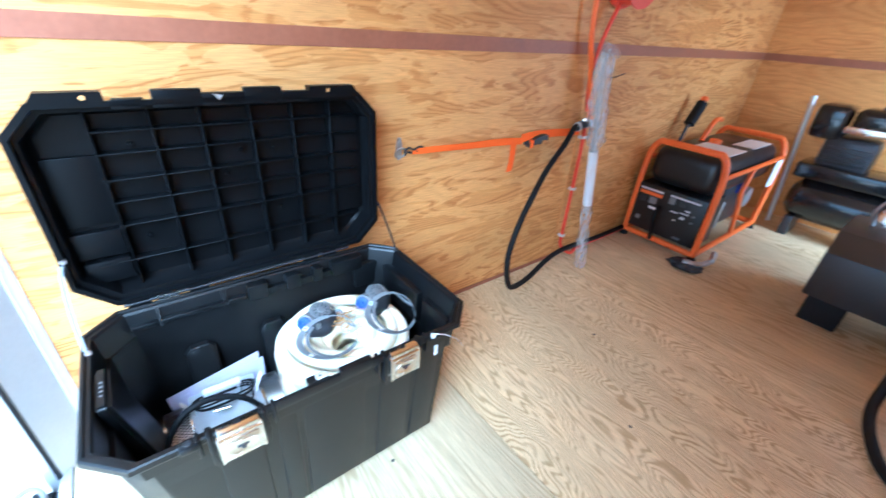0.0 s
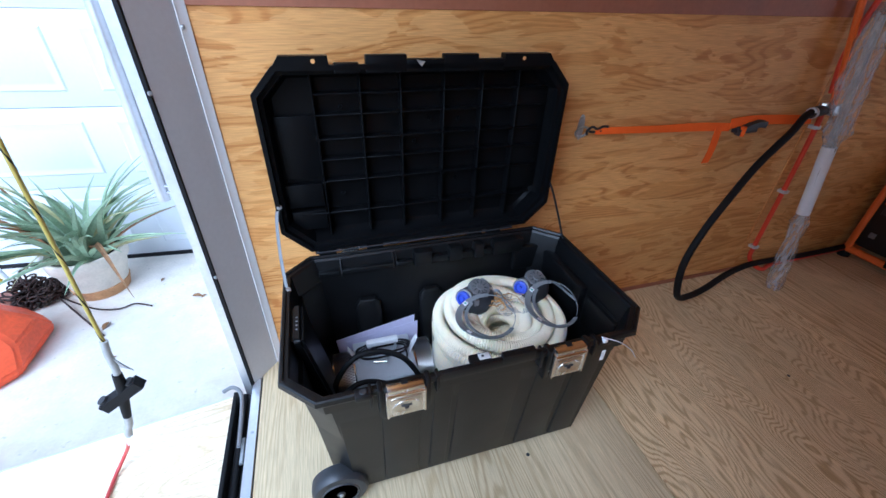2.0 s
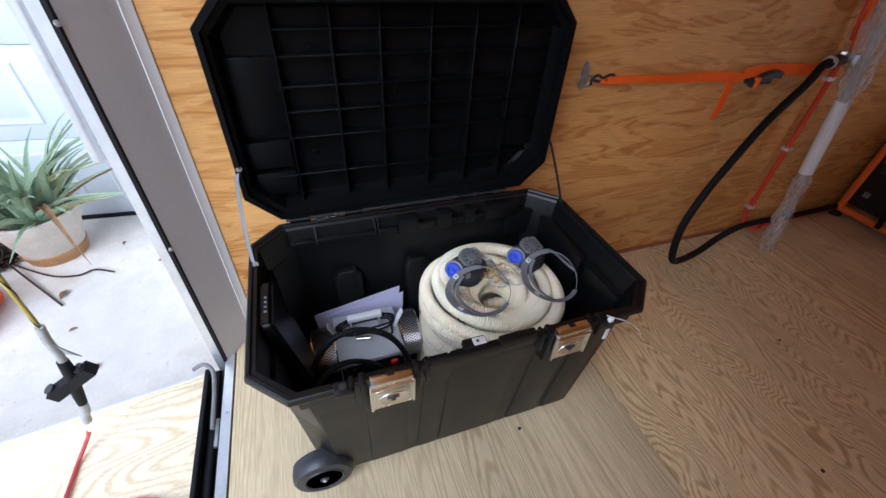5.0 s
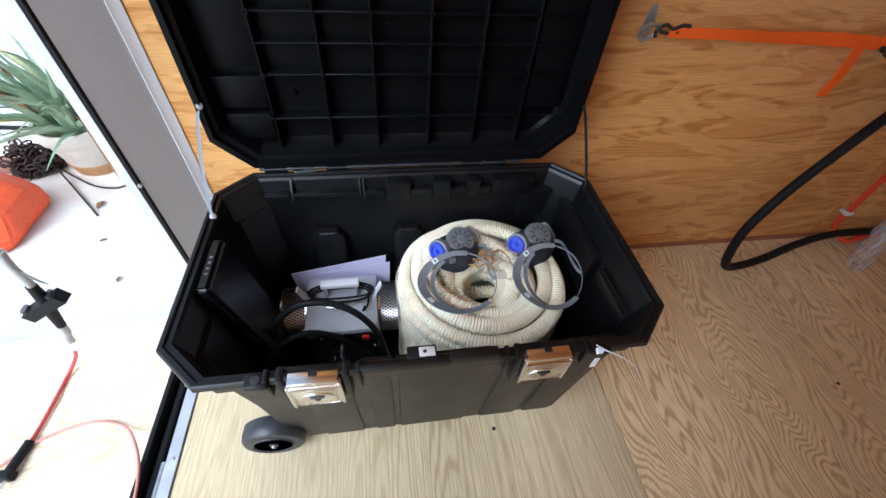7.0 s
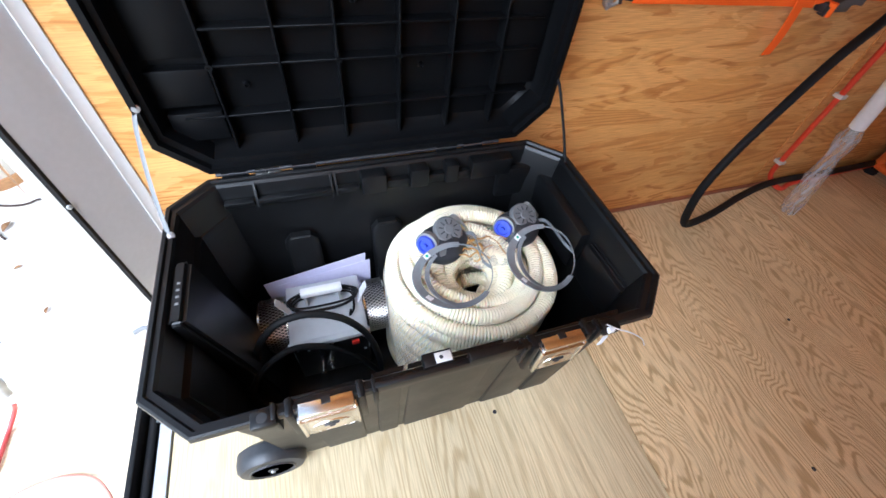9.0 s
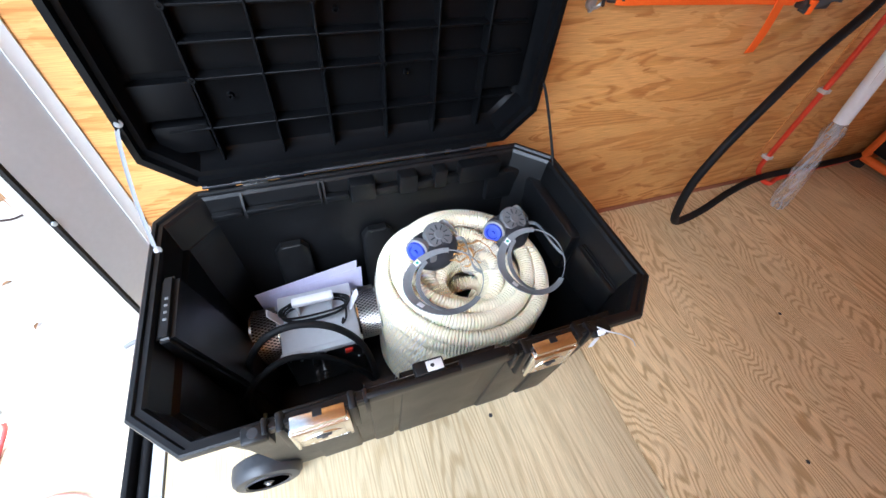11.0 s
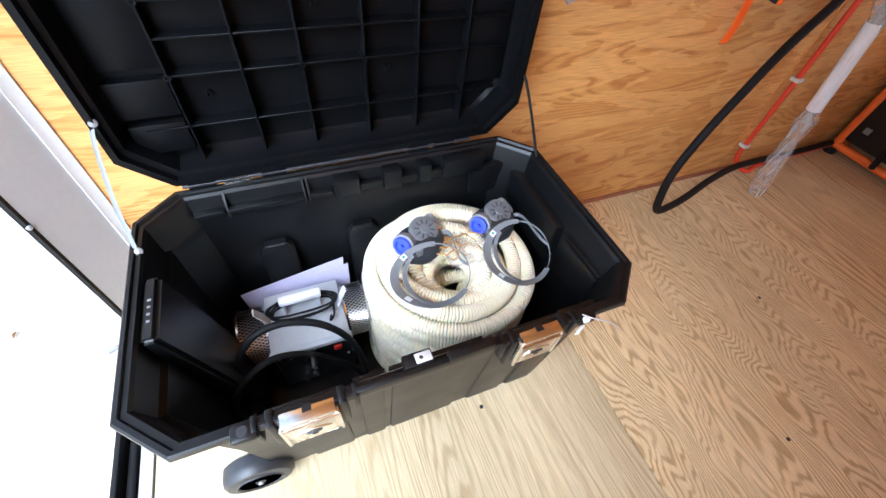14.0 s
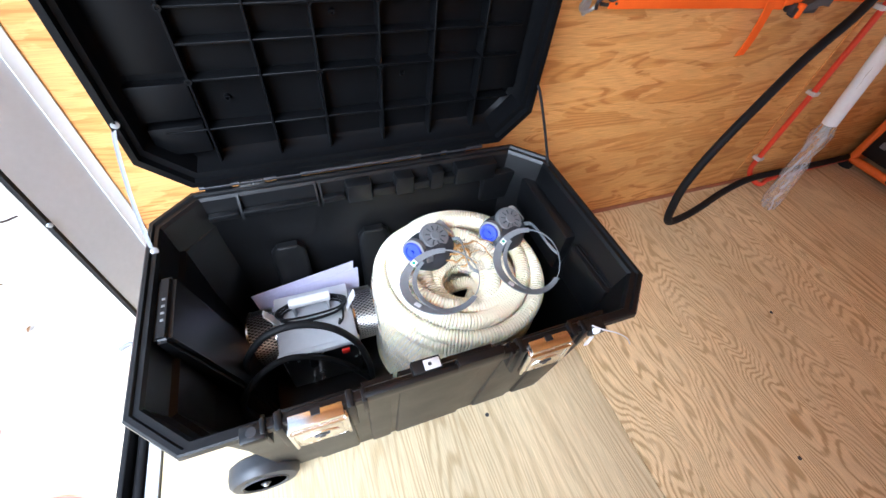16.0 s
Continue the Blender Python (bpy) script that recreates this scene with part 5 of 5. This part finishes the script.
part("outlet_cord", sweep(spline([(PX - 0.01, -0.255, 0.30), (PX - 0.05, -0.26, 0.24), (PX - 0.04, -0.265, 0.14), (PX - 0.03, -0.27, 0.06)]), 0.014, 10), M_RUBBER, panel)
part("engine", bx(3.40, 3.85, -0.48, -0.12, 0.12, 0.44, 0.03), M_DARKM, gen, "dark engine block")
part("alternator", rod((3.25, -0.30, 0.25), (3.45, -0.30, 0.25), 0.14, 24), M_STEEL, gen)
for k in range(6):
    part("cooling_fin", bx(3.28 + 0.03 * k, 3.29 + 0.03 * k, -0.50, -0.44, 0.13, 0.33, 0.003), M_STEEL, gen)
part("blue_coil", bx(3.62, 3.70, -0.52, -0.47, 0.36, 0.46, 0.01), M_BLUE, gen)
part("muffler", rod((3.9, -0.50, 0.28), (3.9, -0.12, 0.28), 0.08, 20), M_STEEL, gen)
part("hang_tag", bx(3.86, 3.99, -0.588, -0.584, 0.40, 0.60, 0.001, seg=1), M_PAPERW, gen, "white paper hang tag")
part("handle_grip", sweep(spline([(3.38, -0.095, 0.80), (3.42, -0.097, 0.86), (3.47, -0.10, 0.945)]), 0.037, 12), M_RUBBER, gen, "black handle grip")
part("grip_lever", rod((3.32, -0.092, 0.66), (3.37, -0.095, 0.80), 0.012, 10), M_DARKM, gen)
part("grip_end", sweep(spline([(3.47, -0.10, 0.95), (3.49, -0.10, 0.975)]), 0.024, 12), M_ORANGE, gen)
part("handle", sweep(spline([(3.42, -0.2, 0.70), (3.50, -0.2, 0.80), (3.56, -0.2, 0.84), (3.64, -0.2, 0.835)]), 0.018, 10), M_ORANGE, gen)
rag = thing("crumpled_pouch", (2.9, -0.62, 0), "crumpled grey plastic pouch on the floor", "pouch")
rb = bmesh.new()
bmesh.ops.create_icosphere(rb, subdivisions=3, radius=1)
rr = random.Random(3)
for v in rb.verts:
    k = 1 + 0.3 * noise.noise(v.co * 2.3) + 0.12 * rr.uniform(-1, 1)
    v.co = Vector((2.88 + v.co.x * 0.075 * k, -0.575 + v.co.y * 0.10 * k, max(0.001, 0.022 + v.co.z * 0.026 * k)))
part("pouch", rb, M_MASK, rag, smooth=20)
part("tube", sweep(spline([(2.86, -0.56, 0.05), (2.90, -0.64, 0.05), (2.98, -0.68, 0.07), (3.06, -0.66, 0.10)]), 0.018, 10), M_STEEL, rag)
cord_r = thing("floor_cable", (3.4, -0.03, 0), "red cord along the foot of the wall", "cord")
part("cord", sweep(spline([(2.5, -0.03, 0.012), (2.8, -0.02, 0.012), (3.2, -0.035, 0.012)]), 0.008, 8), M_REDC, cord_r)

# ---------------------------------------------------------------- compressor and charcoal machine
comp = thing("compressor", (4.3, -0.95, 0), "black air compressor with petrol engine on top", "compressor")
for z, r in ((0.40, 0.165), ):
    part("tank", lathe([(0.0, 0.0), (0.10, 0.01), (0.15, 0.05), (r, 0.10), (r, 0.62), (0.15, 0.67), (0.10, 0.71), (0.0, 0.72)], (4.30, -0.66, 0.30), (0, -1, 0), 28), M_TANK, comp)
part("deck", bx(4.14, 4.46, -1.40, -0.64, 0.47, 0.585, 0.02), M_TANK, comp)
for y in (-0.75, -1.25):
    part("foot", bx(4.18, 4.42, y - 0.03, y + 0.03, 0.0, 0.16, 0.006), M_DARKM, comp)
eng = part("engine", bx(4.18, 4.42, -1.02, -0.72, 0.56, 0.80, 0.04), M_DARKM, comp)
part("air_cleaner", bx(4.16, 4.40, -0.80, -0.60, 0.76, 1.00, 0.04), M_TANK, eng)
part("fuel_tank", bx(4.14, 4.40, -1.10, -0.82, 0.84, 1.00, 0.05, seg=4), M_TANK, eng)
part("fuel_cap", lathe([(0.04, 0.0), (0.04, 0.02), (0.0, 0.025)], (4.27, -0.96, 1.0), (0, 0, 1), 18), M_DARKM, eng)
part("chrome_shield", bx(4.13, 4.15, -1.06, -0.80, 0.83, 0.88, 0.008), M_CHROME, eng)
for k in range(5):
    part("fin", bx(4.15, 4.40, -1.0, -0.76, 0.60 + 0.03 * k, 0.61 + 0.03 * k, 0.003), M_DARKM, eng)
part("pump", bx(4.18, 4.42, -1.36, -1.14, 0.56, 0.86, 0.03), M_STEEL, comp)
part("pole", rod((4.36, -0.60, 0.02), (4.42, -0.50, 1.02), 0.018, 12), M_ALU, comp, "pale metal handle bar")
mach = thing("pump_machine", (3.2, -1.45, 0), "charcoal steel proportioner cabinet on a black skid", "machine")
part("cabinet", bx(2.86, 3.46, -1.86, -1.16, 0.16, 0.42, 0.012), M_BOXG, mach)
part("lid", bx(3.02, 3.46, -1.50, -1.15, 0.42, 0.50, 0.012), M_BOXG, mach)
part("slope", loft([[Vector((2.86, y, 0.42)), Vector((3.02, y, 0.42)), Vector((3.02, y, 0.50))] for y in (-1.50, -1.16)]), M_BOXG, mach)
part("skid", bx(2.90, 3.40, -1.36, -1.19, 0.0, 0.155, 0.006), M_RUBBER, mach)
part("skid", bx(2.90, 3.40, -1.82, -1.66, 0.0, 0.155, 0.006), M_RUBBER, mach)
part("brown_tray", bx(3.1, 3.44, -1.84, -1.54, 0.422, 0.47, 0.01), M_TRIM, mach)
for z in (0.30, 0.36):
    part("marking", bx(2.856, 2.859, -1.50, -1.47, z, z + 0.02), M_PAPERW, mach)
part("marking", bx(2.856, 2.859, -1.50, -1.44, 0.315, 0.33), M_REDSW, mach)
part("gauge", lathe([(0.06, 0.0), (0.06, 0.03), (0.05, 0.035), (0.0, 0.036)], (3.30, -1.30, 0.56), (-1, 0, 0.3), 20), M_CHROME, mach)
part("valve", rod((3.3, -1.32, 0.50), (3.3, -1.32, 0.64), 0.025, 12), M_CHROME, mach)
part("valve_knob", rod((3.24, -1.36, 0.58), (3.24, -1.40, 0.58), 0.025, 12), M_REDSW, mach)
part("tube", sweep(spline([(3.3, -1.26, 0.45), (3.28, -1.22, 0.58), (3.30, -1.28, 0.68), (3.36, -1.34, 0.60)]), 0.008, 8), M_STEEL, mach)
loop = thing("hose_loop", (2.1, -1.8, 0), "black rubber hose looped from the machine to the floor", "hose")
part("hose", sweep(spline([(2.85, -1.66, 0.30), (2.55, -1.60, 0.28), (2.38, -1.585, 0.15), (2.28, -1.59, 0.05), (2.12, -1.63, 0.024), (1.98, -1.70, 0.022), (1.9, -1.84, 0.022), (2.1, -2.0, 0.022)], 8), 0.02, 12), M_RUBBER, loop)

# ---------------------------------------------------------------- cords at the door
cord = thing("extension_cord", (-0.54, -0.28, 0.3), "yellow and black extension cord hanging with a three-way tap", "extension cord")
cp = spline([(-0.34, -0.28, 1.93), (-0.40, -0.28, 1.70), (-0.475, -0.28, 1.35), (-0.508, -0.28, 1.03), (-0.523, -0.28, 0.745), (-0.541, -0.28, 0.431), (-0.545, -0.28, 0.36)], 14)
part("jacket", sweep(cp, 0.0050, 10), M_YELLOW, cord, "yellow jacket")
part("stripe", sweep([p + Vector((0.0036 * math.cos(i * 1.1), 0.0036 * math.sin(i * 1.1), 0)) for i, p in enumerate(cp)], 0.0022, 8), M_RUBBER, cord, "black stripe")
part("tape", sweep(spline([(-0.538, -0.28, 0.47), (-0.545, -0.282, 0.42), (-0.548, -0.28, 0.372), (-0.552, -0.28, 0.345)]), 0.0095, 10), M_TAPE, cord, "grey tape")
part("tape_flap", loft([[Vector((-0.545, -0.285 + d, 0.42)), Vector((-0.515, -0.29 + d, 0.365)), Vector((-0.508, -0.285 + d, 0.35)), Vector((-0.535, -0.28 + d, 0.365))] for d in (0, 0.002)]), M_TAPE, cord)
ta, tb = Vector((-0.620, -0.284, 0.230)), Vector((-0.514, -0.276, 0.294))
tap = part("tap_block", loft([[p + Vector((0, 0, 0)) + u for u in (Vector((0.008, -0.018, -0.013)), Vector((-0.008, -0.018, 0.013)), Vector((-0.010, 0.014, 0.016)), Vector((0.008, 0.014, -0.014)))] for p in (ta, ta.lerp(tb, 0.03), ta.lerp(tb, 0.5), ta.lerp(tb, 0.97), tb)]), M_RUBBER, cord, "black three-way tap")
for f in (0.12, 0.88):
    part("outlet", rod(ta.lerp(tb, f) + Vector((-0.008, 0, 0.012)), ta.lerp(tb, f) + Vector((-0.013, -0.002, 0.022)), 0.013, 12), M_DARKM, tap)
part("plug_end", rod((-0.553, -0.28, 0.345), (-0.562, -0.28, 0.27), 0.012, 12, r2=0.016), M_RUBBER, tap)
part("plug_end", rod((-0.572, -0.28, 0.25), (-0.590, -0.28, 0.165), 0.015, 12, r2=0.011), M_RUBBER, tap)
part("strap_tape", sweep(spline([(-0.590, -0.28, 0.165), (-0.598, -0.28, 0.13), (-0.610, -0.278, 0.105), (-0.618, -0.277, 0.075)]), 0.011, 10), M_TAPE, cord, "grey tape")
part("paper_tag", loft([[Vector((-0.632, -0.285 + d, 0.035)), Vector((-0.603, -0.285 + d, 0.035)), Vector((-0.600, -0.285 + d, 0.075)), Vector((-0.628, -0.285 + d, 0.078))] for d in (0, 0.0015)]), M_PAPERW, cord, "white tag")
red = thing("red_cord", (-0.7, -0.4, -0.1), "red power cord lying on the ramp", "power cord")
rp = [(-0.615, -0.278, 0.085), (-0.640, -0.275, 0.02), (-0.672, -0.268, -0.035), (-0.700, -0.30, ramp_z(-0.70) + 0.010), (-0.702, -0.38, ramp_z(-0.70) + 0.009), (-0.705, -0.45, ramp_z(-0.705) + 0.009), (-0.712, -0.51, ramp_z(-0.712) + 0.010)]
part("cord", sweep(spline(rp), 0.0056, 10), M_REDC, red)
part("plug", sweep(spline([(-0.710, -0.50, ramp_z(-0.71) + 0.014), (-0.716, -0.54, ramp_z(-0.716) + 0.016), (-0.722, -0.585, ramp_z(-0.722) + 0.020)]), 0.012, 12), M_RUBBER, red, "black plug")
part("plug_face", bx(-0.740, -0.706, -0.60, -0.575, ramp_z(-0.72) + 0.002, ramp_z(-0.72) + 0.036, 0.005), M_RUBBER, red)
for dx in (-0.006, 0.006):
    part("prong", bx(-0.724 + dx - 0.002, -0.724 + dx + 0.002, -0.622, -0.60, ramp_z(-0.72) + 0.016, ramp_z(-0.72) + 0.024), M_CHROME, red)
thin = thing("thin_cord", (-0.55, -0.5, -0.05), "thin faded red cord looping over the sill", "power cord")
part("cord", sweep(spline([(-0.98, -0.70, ramp_z(-0.98) + 0.005), (-0.80, -0.575, ramp_z(-0.80) + 0.005), (-0.69, -0.50, ramp_z(-0.69) + 0.006), (-0.557, -0.474, ramp_z(-0.557) + 0.006), (-0.455, -0.50, ramp_z(-0.455) + 0.008), (-0.385, -0.56, 0.006), (-0.345, -0.64, 0.010), (-0.33, -0.75, 0.010), (-0.34, -0.95, 0.010)], 8), 0.0038, 8), M_PINK, thin)

# ---------------------------------------------------------------- on the driveway
plant = thing("potted_aloe", (-1.38, 1.30, GZ), "large aloe plant in a cream pot on the driveway", "potted plant")
PC = Vector((-1.385, 1.315, GZ))
pot = part("pot", lathe([(0.125, 0.0), (0.135, 0.004), (0.185, 0.20), (0.195, 0.215), (0.205, 0.225), (0.212, 0.295), (0.205, 0.30), (0.19, 0.295), (0.185, 0.25)], PC, (0, 0, 1), 40), M_POT, plant)
part("foot_band", lathe([(0.128, 0.0), (0.141, 0.0), (0.158, 0.066), (0.150, 0.068)], PC, (0, 0, 1), 40), M_TERRA, pot, "brown stained foot")
part("soil", lathe([(0.0, 0.265), (0.10, 0.272), (0.188, 0.262)][::-1], PC, (0, 0, 1), 24), M_SOIL, pot)
lr = random.Random(11)
for k in range(125):
    a = lr.uniform(0, 2 * math.pi)
    r0 = 0.14 * math.sqrt(lr.random())
    lean = lr.uniform(0.05, 1.0) ** 1.4 * (0.4 + r0 / 0.14)
    L = lr.uniform(0.34, 0.70) * (1.1 - r0)
    base = PC + Vector((r0 * math.cos(a), r0 * math.sin(a), 0.26))
    a += lr.uniform(-0.5, 0.5)
    droop = lr.uniform(0.0, 0.55) * (2.2 if k % 9 == 0 else 0.6)
    curl, bend = lr.uniform(-0.6, 0.6), lr.uniform(0.6, 1.7)
    pth, wd = [], lr.uniform(0.015, 0.031)
    for i in range(9):
        s = i / 8
        out = L * s * (0.25 + 0.55 * lean) * (0.6 + 0.4 * s)
        up = L * s * (1.05 - 0.45 * lean) - droop * L * s ** 2.4
        side = curl * L * s ** 2 + 0.02 * L * math.sin(5 * s + k)
        out *= 0.7 + 0.5 * s ** bend
        pth.append(base + Vector((out * math.cos(a) - side * math.sin(a), out * math.sin(a) + side * math.cos(a), up)))
    if min(p.y for p in pth[4:]) < 0.62 or max(p.y for p in pth) > 1.60:
        continue
    lb = bmesh.new()
    t = Vector((-math.sin(a), math.cos(a), 0))
    prev = None
    for i, p in enumerate(pth):
        w = wd * (1 - (i / 8) ** 1.6) + 0.0008
        up = Vector((0, 0, 0.4 * w)) + Vector((-math.cos(a), -math.sin(a), 0)) * 0.25 * w
        ring = [lb.verts.new(q) for q in (p - t * w + up, p - Vector((0, 0, 0.12 * w)), p + t * w + up, p - up * 0.9)]
        if prev:
            for j in range(4):
                lb.faces.new((prev[j], prev[(j + 1) % 4], ring[(j + 1) % 4], ring[j]))
        prev = ring
    part("leaf", lb, M_DRY if k % 18 == 0 else M_LEAFY if lr.random() < 0.12 else M_LEAF, plant)
blk = thing("fuel_can", (-1.6, 0.75, GZ), "faceted orange plastic fuel can on the driveway", "fuel can")


def facet(x0, x1, y0, y1, c, z):
    return [Vector((p.x, p.y, z)) for p in octo(x0, x1, y0, y1, c, z)]


ob_b = loft([facet(-2.08, -1.505, 0.53, 1.01, 0.07, GZ), facet(-2.09, -1.48, 0.51, 1.03, 0.09, GZ + 0.05), facet(-2.05, -1.49, 0.55, 1.0, 0.12, GZ + 0.15), facet(-1.96, -1.62, 0.66, 0.92, 0.09, GZ + 0.285), facet(-1.92, -1.66, 0.69, 0.88, 0.07, GZ + 0.30)])
bmesh.ops.bevel(ob_b, geom=ob_b.edges[:], offset=0.014, segments=2, affect="EDGES")
part("shell", ob_b, M_OPLAST, blk, smooth=30)
spout = part("spout", sweep(spline([(-1.80, 0.80, GZ + 0.29), (-1.79, 0.86, GZ + 0.36), (-1.72, 0.98, GZ + 0.38), (-1.66, 1.04, GZ + 0.30)]), 0.02, 12), M_SPOUT, blk, "yellow plastic spout")
part("cap_ring", lathe([(0.045, 0.0), (0.045, 0.03), (0.03, 0.035), (0.0, 0.035)], (-1.80, 0.79, GZ + 0.285), (0, 0, 1), 18), M_SPOUT, blk, "yellow plastic cap")
ch = thing("rusty_chain", (-1.73, 1.27, GZ), "heap of rusty brown chain on the driveway", "chain")
cr = random.Random(4)
lk = bpy.data.meshes.new("link")
cb = sweep([Vector((0.026 * math.cos(t), 0.015 * math.sin(t), 0)) for t in [2 * math.pi * i / 10 for i in range(10)]], 0.0055, 5, closed=True)
cb.to_mesh(lk)
cb.free()
lk.materials.append(M_CHAIN)
for k in range(170):
    a, r = cr.uniform(0, 6.28), 0.14 * math.sqrt(cr.random())
    o = new("link", lk)
    o.parent = ch
    o.location = (0.02 + r * math.cos(a), 0.8 * r * math.sin(a), 0.014 + cr.random() * 0.22 * (1 - r / 0.18))
    o.rotation_euler = (cr.uniform(-0.9, 0.9), cr.uniform(-0.9, 0.9), cr.uniform(0, 6.28))
for pts in ([(-1.64, 1.28, GZ + 0.03), (-1.48, 1.16, GZ + 0.014), (-1.33, 1.065, GZ + 0.01), (-1.21, 1.04, GZ + 0.01), (-1.14, 1.066, GZ + 0.012), (-1.04, 1.02, GZ + 0.01)], [(-1.64, 1.28, GZ + 0.05), (-1.45, 1.07, GZ + 0.02), (-1.22, 0.81, GZ + 0.008)]):
    rd = thing("iron_rod", pts[0], "thin bent dark iron rod on the driveway", "rod", group="rods on the driveway")
    part("bar", sweep(spline(pts, 4), 0.0052, 8), M_CHAIN, rd)
bk = thing("brick", (-1.95, 1.25, GZ), "weathered red brick beside the chain", "brick")
part("block", bx(-2.02, -1.82, 1.22, 1.32, GZ, GZ + 0.062, 0.005), M_BRICK, bk)
post = thing("white_pipe", (-1.95, 1.5, GZ), "white plastic pipe leaning on the garage door", "pipe")
part("pipe", rod((-1.90, 1.42, GZ + 0.01), (-2.12, 1.56, GZ + 0.5), 0.022, 14), M_WHITE, post)
dr = random.Random(8)
for k, (x, y) in enumerate(((-1.24, 0.90), (-0.80, 1.06), (-0.76, 1.05), (-1.05, 1.3), (-1.12, 0.62), (-0.95, 0.35))):
    a = dr.uniform(0, 6.28)
    s = 0.035 if k < 2 else 0.018
    d, t = Vector((math.cos(a), math.sin(a), 0)), Vector((-math.sin(a), math.cos(a), 0))
    c = Vector((x, y, GZ + 0.004))
    lf = thing("dry_leaf", c, "curled brown dry leaf on the concrete", "leaf", group="dry leaves on the driveway")
    part("blade", loft([[c + d * s * f + t * s * w * 0.45 + Vector((0, 0, 0.35 * s * w + e)), c + d * s * f + Vector((0, 0, e)), c + d * s * f - t * s * w * 0.45 + Vector((0, 0, 0.45 * s * w + e)), c + d * s * f - Vector((0, 0, 0.001))] for f, w in ((-1, 0.05), (-0.5, 0.8), (0.1, 1.0), (0.6, 0.6), (1, 0.05)) for e in (0.001,)]), M_DRY, lf)

# ---------------------------------------------------------------- floor screws
screws = thing("floor_screw", (0.594, -0.646, 0), "dark screw head sunk in the plywood floor", "screw", group="floor screws")
part("head", lathe([(0.006, 0.0), (0.006, 0.001), (0.003, 0.0015), (0.0, 0.0005)], (0.594, -0.646, 0.0), (0, 0, 1), 10), M_DARKM, screws)
for x, y in ((1.418, -1.046), (1.766, -0.643), (1.1, -0.3)):
    copy_thing(screws, Matrix.Translation((x, y, 0)))
